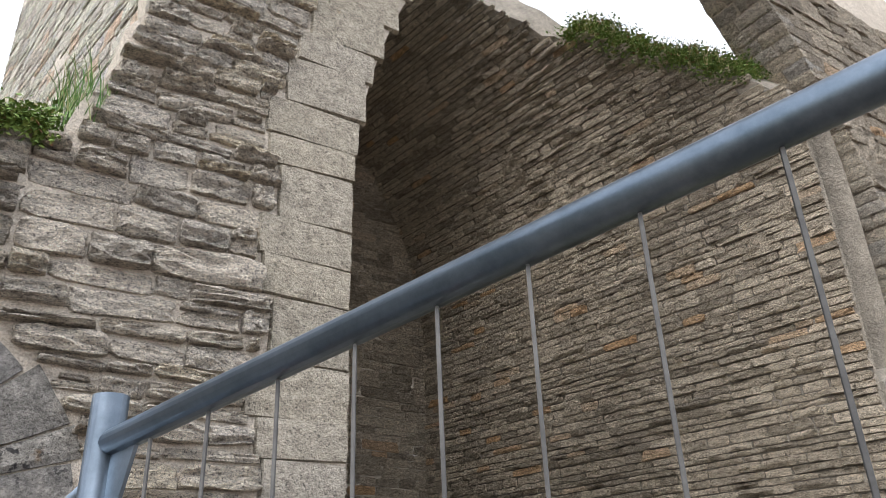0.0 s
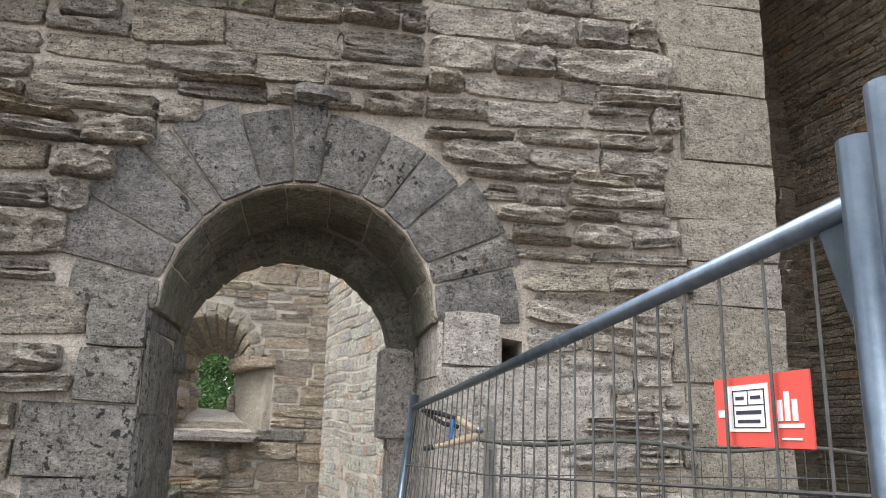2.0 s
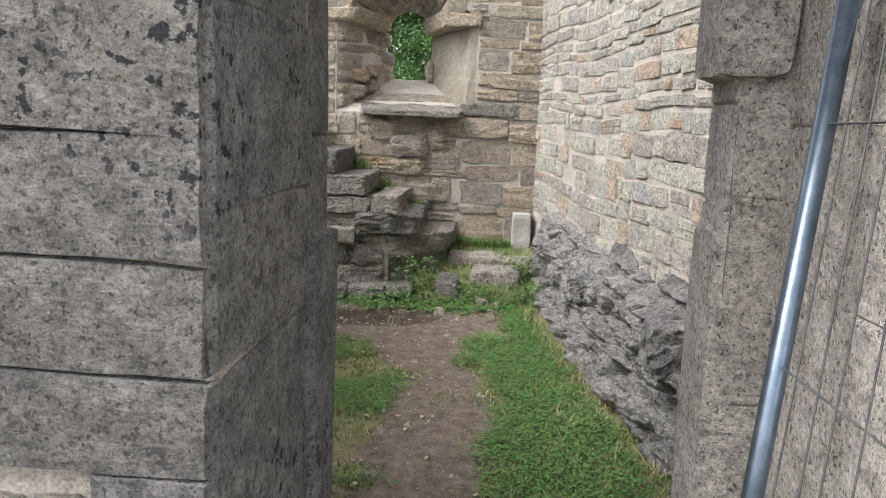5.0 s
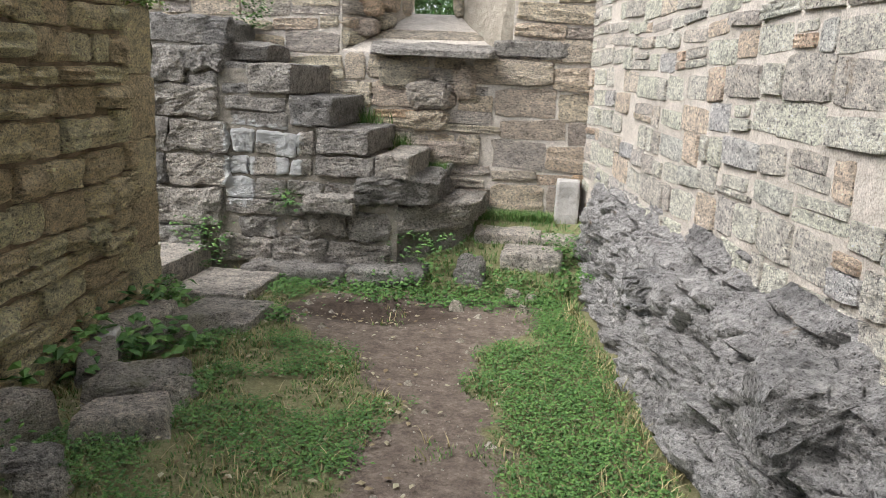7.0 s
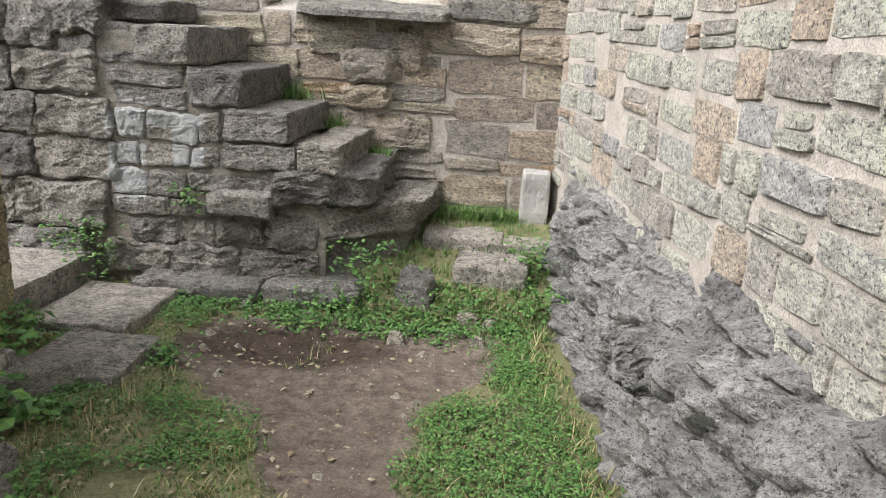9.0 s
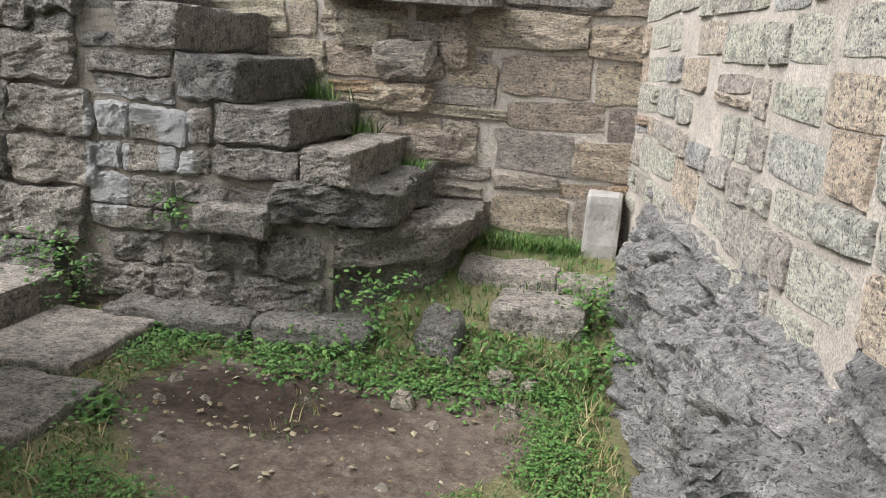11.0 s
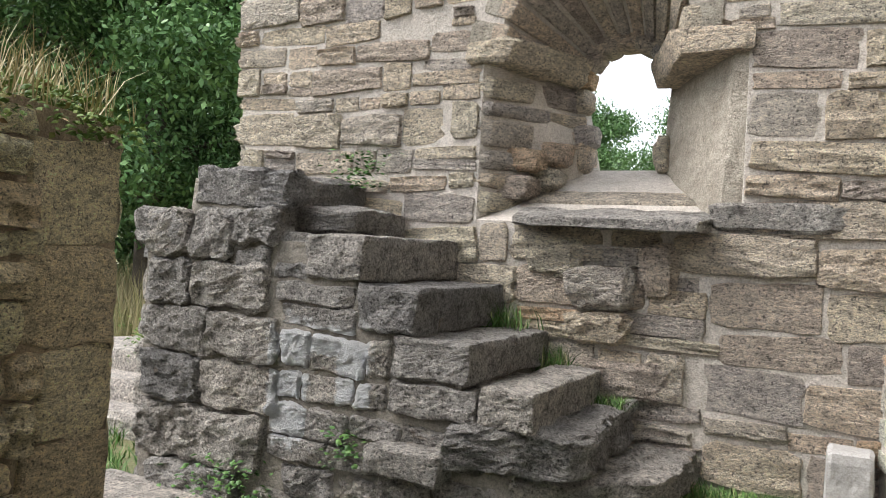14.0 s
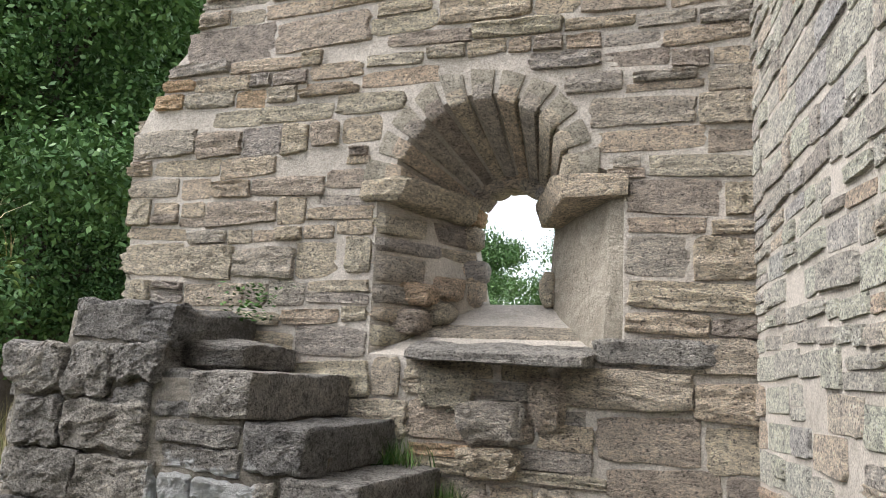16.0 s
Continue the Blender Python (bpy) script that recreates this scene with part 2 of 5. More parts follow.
BROWN_MORTAR = plain_mat("brown earth mortar", (0.16, 0.125, 0.085), (0.33, 0.265, 0.18), 26, 0.95, 0.7, dist=0.04, gritty=0.75)
REVEAL = plain_mat("cream lime plaster", (0.27, 0.24, 0.19), (0.43, 0.39, 0.32), 22, 0.95, 0.9, dist=0.03, gritty=0.9)
PALESTONE = plain_mat("pale dressed stone", (0.33, 0.32, 0.295), (0.43, 0.415, 0.39), 40, 0.9, 0.4, gritty=0.4)
LICHEN = plain_mat("lichened stone", (0.03, 0.03, 0.03), (0.10, 0.10, 0.09), 45, 0.95, 0.6, c3=(0.95, 0.95, 0.9), gritty=0.2)
STEEL = plain_mat("galvanised steel", (0.10, 0.135, 0.17), (0.19, 0.235, 0.285), 30, 0.34, 0.05, metal=0.85, c3=(0.42, 0.46, 0.50))
WIRE = plain_mat("galvanised wire", (0.06, 0.06, 0.06), (0.12, 0.12, 0.115), 40, 0.6, 0.0, metal=0.3)
WOOD = plain_mat("weathered timber", (0.30, 0.24, 0.16), (0.45, 0.37, 0.26), 35, 0.8, 0.4)
GREYWOOD = plain_mat("grey green timber", (0.05, 0.055, 0.045), (0.11, 0.115, 0.10), 35, 0.8, 0.4)
RED = plain_mat("red sign plastic", (0.62, 0.09, 0.07), (0.68, 0.11, 0.09), 8, 0.45, 0.0)
WHITE = plain_mat("white print", (0.74, 0.74, 0.74), (0.8, 0.8, 0.8), 8, 0.5, 0.0)
INK = plain_mat("dark print", (0.03, 0.035, 0.06), (0.05, 0.05, 0.08), 8, 0.5, 0.0)
BLACK = plain_mat("black webbing", (0.015, 0.015, 0.015), (0.03, 0.03, 0.03), 60, 0.7, 0.2)
BLUE = plain_mat("blue webbing", (0.03, 0.16, 0.45), (0.05, 0.22, 0.55), 60, 0.6, 0.2)
BARK = plain_mat("bark", (0.05, 0.04, 0.03), (0.13, 0.11, 0.09), 25, 0.95, 0.8, dist=0.03)
GRASS = leaf_mat("grass blades", [(0.0, (0.05, 0.115, 0.03)), (0.5, (0.10, 0.205, 0.05)), (0.8, (0.165, 0.27, 0.08)), (1.0, (0.34, 0.32, 0.16))])
DRYGRASS = leaf_mat("dry grass", [(0.0, (0.16, 0.17, 0.06)), (0.5, (0.34, 0.29, 0.14)), (1.0, (0.45, 0.38, 0.22))])
LITTER = leaf_mat("dry leaves", [(0.0, (0.16, 0.11, 0.06)), (0.5, (0.30, 0.25, 0.15)), (1.0, (0.42, 0.40, 0.28))])
HERB = leaf_mat("broad leaves", [(0.0, (0.04, 0.10, 0.025)), (0.5, (0.075, 0.165, 0.04)), (1.0, (0.13, 0.245, 0.06))], 0.5)
STONECROP = leaf_mat("stonecrop cushions", [(0.0, (0.07, 0.12, 0.025)), (0.6, (0.14, 0.22, 0.05)), (0.92, (0.22, 0.28, 0.08)), (1.0, (0.22, 0.10, 0.06))])
TREELEAF = leaf_mat("tree leaves", [(0.0, (0.055, 0.12, 0.04)), (0.6, (0.095, 0.185, 0.06)), (1.0, (0.16, 0.27, 0.095))], 0.45)


def ground_mat():
    """Trodden earth and turf, in irregular patches."""
    m, nt, b = mat_base("trodden earth and turf", 0.95)
    ge = nt.nodes.new("ShaderNodeNewGeometry")
    at = nt.nodes.new("ShaderNodeAttribute")
    at.attribute_name = "turf"
    pos = ge.outputs["Position"]
    n1, n2, n3 = noise_node(nt, 2.4, 6, 0.7, pos), noise_node(nt, 60, 8, 0.8, pos), noise_node(nt, 14, 6, 0.7, pos)
    earth = ramp_node(nt, n3.outputs["Fac"], [(0.3, (0.115, 0.09, 0.07)), (0.5, (0.20, 0.16, 0.128)), (0.75, (0.33, 0.28, 0.23))]).outputs["Color"]
    earth = mix_node(nt, 0.9, earth, ramp_node(nt, n2.outputs["Fac"], [(0.3, (0.45, 0.43, 0.4)), (0.55, (1, 1, 1)), (0.75, (1.6, 1.55, 1.5))]).outputs["Color"], "MULTIPLY").outputs["Color"]
    turf = ramp_node(nt, n2.outputs["Fac"], [(0.3, (0.10, 0.105, 0.045)), (0.55, (0.23, 0.22, 0.115)), (0.75, (0.40, 0.36, 0.23))]).outputs["Color"]
    f = math_node(nt, "ADD", at.outputs["Fac"], math_node(nt, "MULTIPLY", math_node(nt, "SUBTRACT", n3.outputs["Fac"], 0.5), 0.9))
    c = mix_node(nt, ramp_node(nt, f, [(0.4, (0, 0, 0)), (0.6, (1, 1, 1))]).outputs["Color"], earth, turf).outputs["Color"]
    wet = nt.nodes.new("ShaderNodeAttribute")
    wet.attribute_name = "damp"
    c = mix_node(nt, wet.outputs["Fac"], c, (0.45, 0.42, 0.40), "MULTIPLY").outputs["Color"]
    nt.links.new(c, b.inputs["Base Color"])
    bp = nt.nodes.new("ShaderNodeBump")
    bp.inputs["Strength"].default_value, bp.inputs["Distance"].default_value = 0.8, 0.02
    nt.links.new(math_node(nt, "ADD", n2.outputs["Fac"], n3.outputs["Fac"]), bp.inputs["Height"])
    nt.links.new(bp.outputs["Normal"], b.inputs["Normal"])
    return m


GROUND = ground_mat()

# ---- builders ----
rng = random.Random(7)


def mesh_ob(name, verts, faces, material, parent=None, label="", smooth=False):
    me = bpy.data.meshes.new(name)
    me.from_pydata([tuple(v) for v in verts], [], [tuple(f) for f in faces])
    me.materials.append(material)
    if smooth:
        me.polygons.foreach_set("use_smooth", [True] * len(me.polygons))
    me.update()
    ob = new(name, me)
    if parent is not None:
        ob.parent = parent
    if label:
        ob["label"] = label
    return ob


def part(name, bm, material, parent, label=""):
    me = bpy.data.meshes.new(name)
    bm.to_mesh(me)
    bm.free()
    me.materials.append(material)
    ob = new(name, me)
    ob.parent = parent
    if label:
        ob["label"] = label
    return ob


def empty(name, loc=(0, 0, 0)):
    ob = new(name)
    ob.location = loc
    ob.empty_display_size = 0.1
    return ob


def wall_frame(ox, oy, yaw):
    """Local x runs along the wall, local -y is its outer face, z is up; yaw turns local x from world x."""
    return pose(ox, oy, 0, 0, 0, yaw)


def slab(name, fr, outline, thick, material, y0=0.0):
    """A wall core with the given outline (u, v), its face at local y0."""
    bm = bmesh.new()
    vs = [bm.verts.new(fr @ Vector((u, y0, v))) for u, v in outline]
    f = bm.faces.new(vs)
    res = bmesh.ops.extrude_face_region(bm, geom=[f])
    back = fr.to_3x3() @ Vector((0, thick, 0))
    for e in res["geom"]:
        if isinstance(e, bmesh.types.BMVert):
            e.co += back
    bmesh.ops.recalc_face_normals(bm, faces=bm.faces)
    bmesh.ops.triangulate(bm, faces=bm.faces)
    me = bpy.data.meshes.new(name)
    bm.to_mesh(me)
    bm.free()
    me.materials.append(material)
    return tagged(new(name, me), kind="structure")


def unit_stone(r, nx, ny, rugged):
    """A worn bedded stone: broken face about y = -1, steep edges, tail behind y = 0; one unit wide and high."""
    vs, fs = [], []
    beds = [r.uniform(-0.34, 0.34) * rugged for _ in range(ny)]
    lean = r.uniform(-0.35, 0.35) * rugged
    cut = [r.uniform(0.0, 0.6) ** 2 * min(1.0, rugged * 1.3) for _ in range(4)]
    tilt = r.uniform(-0.12, 0.12) * rugged
    for j in range(ny):
        for i in range(nx):
            a, b = i / (nx - 1) * 2 - 1, j / (ny - 1) * 2 - 1
            edge = (i in (0, nx - 1)) + (j in (0, ny - 1))
            x, z = a * 0.5, b * 0.5 * (1 + tilt * a)
            if edge == 2:
                k = cut[(i > 0) + 2 * (j > 0)]
                x, z = x * (1 - k * 0.2), z * (1 - k * 0.7)
            x += (r.random() - 0.5) * rugged / nx * (0.45 if i in (0, nx - 1) else 0.9)
            z += (r.random() - 0.5) * rugged / ny * (0.5 if j in (0, ny - 1) else 0.9)
            y = -0.92 + beds[j] + lean * a * 0.5 + (r.random() - 0.5) * 0.75 * rugged + (0.10 * edge)
            vs.append((x, min(y, -0.25), z))
    for j in range(ny - 1):
        for i in range(nx - 1):
            p = j * nx + i
            fs.append((p, p + 1, p + nx + 1, p + nx))
    ring = [i for i in range(nx)] + [j * nx + nx - 1 for j in range(1, ny)] + [(ny - 1) * nx + i for i in range(nx - 2, -1, -1)] + [j * nx for j in range(ny - 2, 0, -1)]
    base = len(vs)
    for p in ring:
        vs.append((vs[p][0] * 1.05, 0.3, vs[p][2] * 1.06))
    n = len(ring)
    for k in range(n):
        fs.append((ring[k], base + k, base + (k + 1) % n, ring[(k + 1) % n]))
    return np.array(vs), fs


def stone_kit(seed, count, nx, ny, rugged, name, material):
    r = random.Random(seed)
    kit = []
    for _ in range(count):
        v, f = unit_stone(r, nx, ny, rugged)
        me = bpy.data.meshes.new(name)
        me.from_pydata([tuple(p) for p in v], [], f)
        me.materials.append(material)
        kit.append((v, f, me))
    return kit


def masonry(wall, fr, kit, v0, v1, spans, heights, lengths, joint, proud, name, near=None, cap=300, seed=1, wave=0.012, y0=0.0, split=0.0, skip=0.0, vary=0.0):
    """Courses of stones on the face of a wall; the nearest are parts, the rest one joined part."""
    r = random.Random(seed)
    v, made, total = v0, 0, 0
    allv, allf = [], []
    while v < v1:
        hgt = r.uniform(*heights)
        if v + hgt > v1 + 0.03 and v > v0:
            hgt = v1 - v
            if hgt < 0.05:
                break
        mid = v + hgt / 2
        for a, b in spans(mid):
            u = a
            while u < b - 0.03:
                ln = r.uniform(*lengths) * (0.8 + 0.4 * hgt / heights[1])
                if b - (u + ln) < lengths[0] * 0.6:
                    ln = b - u
                w, hh = max(ln - joint * r.uniform(0.5, 1.5), 0.02), max(hgt - joint * r.uniform(0.4, 1.5), 0.015)
                dv = wave * math.sin(u * 2.3 + seed) + r.uniform(-0.004, 0.004)
                if r.random() < skip:
                    u += ln
                    continue
                if r.random() < split and hgt > heights[0] * 1.2:
                    cut = r.uniform(0.35, 0.65)
                    pieces = [(w, hh * cut - joint * 0.3, mid + dv - hh * (1 - cut) / 2), (w * r.uniform(0.7, 1.0), hh * (1 - cut) - joint * 0.3, mid + dv + hh * cut / 2)]
                else:
                    pieces = [(w, hh * (1 + r.uniform(-vary, vary * 0.6)), mid + dv + r.uniform(-vary, vary) * hh * 0.2)]
                for pw, ph, pz in pieces:
                    m = fr @ pose(u + ln / 2, y0, pz, 0, r.uniform(-1.6, 1.6) * (1 + 2 * vary * 3), r.uniform(-1.5, 1.5)) @ Matrix.Diagonal((pw, r.uniform(*proud), ph, 1))
                    kv, kf, km = kit[r.randrange(len(kit))]
                    if near is not None and made < cap and near(u + ln / 2, mid):
                        ob = new(name, km)
                        ob.parent = wall
                        ob.matrix_basis = m
                        made += 1
                    else:
                        mm = np.array(m)
                        allv.append(kv @ mm[:3, :3].T + mm[:3, 3])
                        allf.extend([tuple(i + total for i in f) for f in kf])
                        total += len(kv)
                u += ln
        v += hgt
    if allv:
        ob = mesh_ob(name + "_courses", np.concatenate(allv), allf, kit[0][2].materials[0], wall)
        ob["kind"] = "stuff"
    return made


def hexa(name, corners, material, parent=None, cuts=3, amp=0.008, wear=0.012, scale=9.0, label=""):
    """A rough block between eight corners (four below going round, four above)."""
    n = cuts + 2
    c = [Vector(p) for p in corners]
    idx, vs, fs = {}, [], []
    mid = sum(c, Vector()) / 8

    def vert(i, j, k):
        if (i, j, k) not in idx:
            a, b, d = i / (n - 1), j / (n - 1), k / (n - 1)
            lo = (c[0] * (1 - a) + c[1] * a) * (1 - b) + (c[3] * (1 - a) + c[2] * a) * b
            hi = (c[4] * (1 - a) + c[5] * a) * (1 - b) + (c[7] * (1 - a) + c[6] * a) * b
            p = lo * (1 - d) + hi * d
            e = sum(q in (0, n - 1) for q in (i, j, k))
            if e >= 2:
                p += (mid - p).normalized() * wear * (e - 1) * (0.5 + noise.noise(p * 7.3) + 0.5)
            p += noise.noise_vector(p * scale) * amp + noise.noise_vector(p * scale * 3.1) * amp * 0.5
            if cuts > 5:
                p += noise.noise_vector(p * scale * 8.3) * amp * 0.4
            idx[(i, j, k)] = len(vs)
            vs.append(p)
        return idx[(i, j, k)]

    for i in range(n - 1):
        for j in range(n - 1):
            for k0 in (0, n - 1):
                q = [vert(i, j, k0), vert(i + 1, j, k0), vert(i + 1, j + 1, k0), vert(i, j + 1, k0)]
                fs.append(q if k0 else q[::-1])
                q = [vert(i, k0, j), vert(i + 1, k0, j), vert(i + 1, k0, j + 1), vert(i, k0, j + 1)]
                fs.append(q[::-1] if k0 else q)
                q = [vert(k0, i, j), vert(k0, i + 1, j), vert(k0, i + 1, j + 1), vert(k0, i, j + 1)]
                fs.append(q if k0 else q[::-1])
    return mesh_ob(name, vs, fs, material, parent, label)


def box_corners(x0, x1, y0, y1, z0, z1):
    return [(x0, y0, z0), (x1, y0, z0), (x1, y1, z0), (x0, y1, z0), (x0, y0, z1), (x1, y0, z1), (x1, y1, z1), (x0, y1, z1)]


def tube(name, pts, rad, material, parent=None, sides=10, label=""):
    """A tube through points."""
    pts = [Vector(p) for p in pts]
    vs, fs = [], []
    for i, p in enumerate(pts):
        d = (pts[min(i + 1, len(pts) - 1)] - pts[max(i - 1, 0)]).normalized()
        up = Vector((0, 0, 1)) if abs(d.z) < 0.9 else Vector((1, 0, 0))
        a = d.cross(up).normalized()
        b = d.cross(a)
        rr = rad[i] if isinstance(rad, (list, tuple)) else rad
        for k in range(sides):
            t = 2 * math.pi * k / sides
            vs.append(p + a * math.cos(t) * rr + b * math.sin(t) * rr)
    for i in range(len(pts) - 1):
        for k in range(sides):
            q, w = i * sides, (i + 1) * sides
            fs.append((q + k, w + k, w + (k + 1) % sides, q + (k + 1) % sides))
    fs.append(tuple(range(sides)))
    fs.append(tuple(range(len(vs) - 1, len(vs) - sides - 1, -1)))
    return mesh_ob(name, vs, fs, material, parent, label, smooth=sides > 6)


def ragged(points, step=0.12, amp=0.05, seed=0):
    """An outline edge broken up into short irregular steps."""
    out = [points[0]]
    for (a, b), (c, d) in zip(points, points[1:]):
        n = max(1, int(math.hypot(c - a, d - b) / step))
        for i in range(1, n + 1):
            t = i / n
            k = amp if i < n else 0
            p = Vector((a + (c - a) * t, b + (d - b) * t, seed * 3.7))
            o = noise.noise_vector(p * 4.1)
            out.append((p.x + o.x * k, p.y + o.y * k))
    return out


def arc(cx, cz, rad, a0, a1, n):
    return [(cx + rad * math.cos(radians(a0 + (a1 - a0) * i / n)), cz + rad * math.sin(radians(a0 + (a1 - a0) * i / n))) for i in range(n + 1)]


# ---- plan ----
FY = 3.33                      # outer face of the gate wall
DX0, DX1, SPR = -0.52, 0.54, 2.10    # gate: jambs and springing
ACX, ACZ, AR = 0.01, 2.04, 0.51      # gate arch
JX = 1.95                      # jamb of the tall arch
EY = 9.41                      # face of the end wall
FR = wall_frame(0, FY, 0)
ER = wall_frame(0, EY, 0)


def right_x(y):
    """Face of the tall side wall of the court."""
    return 0.24 + (EY - y) * 0.165


# ---- gate wall ----
def tall_left(z):
    """Left edge of the tall pointed arch."""
    return JX if z < 3.6 else JX + 4.0 - math.sqrt(max(16.0 - (z - 3.6) ** 2, 0.01))


TOP = [(-7.0, 2.7), (-3.2, 3.0), (-0.75, 3.38), (-0.1, 3.53), (0.55, 3.66), (0.66, 3.95), (0.72, 4.3), (0.85, 4.6), (0.95, 9.0)]
tall_arc = [(tall_left(3.6 + 0.2 * i), 3.6 + 0.2 * i) for i in range(18)]
tall_right = [(8.1 - 0.12 * (0.25 * i - 0.6) - 0.105 * max(0.25 * i - 0.6, 0) ** 2, 3.9 + 0.25 * i) for i in range(17)]
outline = [(-7.0, -0.6), (DX0, -0.6), (DX0, ACZ)] + arc(ACX, ACZ, AR - 0.005, 178, 2, 14) + [(DX1, ACZ), (DX1, 1.94), (0.77, 1.94), (0.77, 1.99), (0.85, 1.98), (0.85, 1.87), (0.77, 1.86), (0.77, 1.937), (DX1, 1.937), (DX1, -0.6), (JX, -0.6)]
outline += tall_arc + [(5.2, 8.3)] + tall_right[::-1] + [(7.6, -0.6), (13.0, -0.6), (13.0, 9.0)] + ragged(TOP, 0.15, 0.07)[::-1]
gate_wall = tagged(slab("wall_gate", FR, outline, 0.60, MORTAR), "weathered limestone rubble wall with a round-arched gateway", "wall")
IN0, IN1 = -0.525, 0.42
inner = [(-6.0, -0.6), (IN0, -0.6), (IN0, 1.935)] + arc(-0.052, 1.935, 0.472, 178, 2, 14) + [(IN1, 1.935), (IN1, -0.6), (1.3, -0.6), (1.3, 3.2), (-6.0, 2.6)]
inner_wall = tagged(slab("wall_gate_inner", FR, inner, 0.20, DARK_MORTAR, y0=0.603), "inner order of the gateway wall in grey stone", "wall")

KIT_R = stone_kit(1, 40, 7, 6, 0.78, "stone", RUBBLE)
KIT_P = stone_kit(2, 40, 7, 6, 0.5, "stone", PALE_RUBBLE)
KIT_E = stone_kit(3, 40, 7, 6, 0.75, "stone", END_RUBBLE)
KIT_D = stone_kit(4, 30, 6, 5, 0.6, "stone", DARK_STONE)
KIT_A = stone_kit(5, 16, 5, 5, 0.16, "ashlar_block", ASHLAR)
KIT_L = stone_kit(15, 16, 5, 5, 0.2, "ashlar_block", PALE_ASHLAR)
KIT_T = stone_kit(16, 40, 7, 6, 0.78, "stone", TAN_RUBBLE)
KIT_C = stone_kit(6, 16, 5, 5, 0.16, "ashlar_block", CREAM_ASHLAR)
KIT_B = stone_kit(8, 24, 6, 5, 0.6, "stone", BROWN_STONE)
KIT_V = stone_kit(9, 30, 5, 3, 0.8, "stone", VAULT_STONE)


QUOINS = [(-0.5, -0.1, -0.95), (-0.1, 0.25, -0.78), (0.25, 0.55, -1.0), (0.55, 0.74, -0.85), (0.74, 0.92, -0.72), (0.92, 1.09, -1.06), (1.09, 1.27, -0.88), (1.27, 1.46, -0.86), (1.46, 1.71, -0.90), (1.71, 1.90, -0.74), (1.90, 2.10, -0.72)]


def quoin_edge(v):
    """Outer end of the dressed blocks beside the gate, course by course."""
    return next((x for z0, z1, x in QUOINS if z0 <= v < z1), -0.88)


def gate_top(u):
    for (a, b), (c, d) in zip(TOP, TOP[1:]):
        if a <= u <= c:
            return b + (d - b) * (u - a) / (c - a)
    return 9.0


def gate_spans(v):
    left = -3.6
    if v > 4.3:
        left = 0.80
    elif v > 3.0:
        while left < 0.9 and gate_top(left) < v + 0.02:
            left += 0.04
    right = 1.50 + 0.05 * math.sin(v * 9) if v < 4.2 else tall_left(v) - 0.47
    if v > ACZ + 0.86:
        return [(left, right)]
    if v > SPR - 0.02:
        k = math.sqrt(max(0.86 ** 2 - (v - ACZ) ** 2, 0))
        return [(left, ACX - k), (ACX + k, right)]
    q = 0.16 * math.sin(v * 11.0)
    if 1.80 < v < 2.06:
        return [(left, quoin_edge(v)), (0.86, right)]
    return [(left, quoin_edge(v)), (DX1 + 0.60 + q, right)]


masonry(gate_wall, FR, KIT_R, -0.5, 7.0, lambda v: [(a, min(b, 0.45)) for a, b in gate_spans(v) if a < 0.40], (0.08, 0.20), (0.16, 0.52), 0.020, (0.012, 0.075), "stone", near=lambda u, v: -1.7 < u < 1.5 and 0.9 < v < 3.5, seed=11, split=0.22, vary=0.15)
masonry(gate_wall, FR, KIT_T, -0.5, 7.0, lambda v: [(max(a, 0.45), b) for a, b in gate_spans(v) if b > 0.50], (0.06, 0.155), (0.13, 0.40), 0.020, (0.012, 0.075), "stone", near=lambda u, v: -1.7 < u < 1.5 and 0.9 < v < 3.5, cap=120, seed=10, split=0.22, vary=0.15)


def quoin(v):
    q = 0.16 * math.sin(v * 11.0)
    if 1.80 < v < 2.06:
        return [(DX1, 0.76)]
    return [(DX1, DX1 + 0.60 + q)]


for z0, z1, x in QUOINS:
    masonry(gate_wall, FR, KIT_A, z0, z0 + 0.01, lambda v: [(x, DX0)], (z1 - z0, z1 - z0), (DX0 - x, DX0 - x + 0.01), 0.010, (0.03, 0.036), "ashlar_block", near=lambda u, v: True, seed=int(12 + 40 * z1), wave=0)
masonry(gate_wall, FR, KIT_L, -0.5, SPR - 0.04, quoin, (0.20, 0.34), (0.3, 0.6), 0.008, (0.03, 0.036), "ashlar_block", near=lambda u, v: True, seed=13, wave=0)
masonry(gate_wall, FR, KIT_C, -0.5, 6.6, lambda v: [((1.50 + 0.05 * math.sin(v * 9)) if v < 4.2 else tall_left(v) - 0.47, tall_left(v))], (0.17, 0.32), (0.42, 0.6), 0.008, (0.028, 0.034), "ashlar_block", near=lambda u, v: True, seed=14, wave=0)

# jamb faces inside the gateway; right one in paler stone, partly skylight put into colour
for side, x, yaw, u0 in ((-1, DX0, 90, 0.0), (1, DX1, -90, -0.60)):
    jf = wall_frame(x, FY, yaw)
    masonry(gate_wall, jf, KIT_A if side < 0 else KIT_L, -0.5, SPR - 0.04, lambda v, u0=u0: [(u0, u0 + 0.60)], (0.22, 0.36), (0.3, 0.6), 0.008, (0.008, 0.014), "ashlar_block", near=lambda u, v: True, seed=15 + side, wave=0)
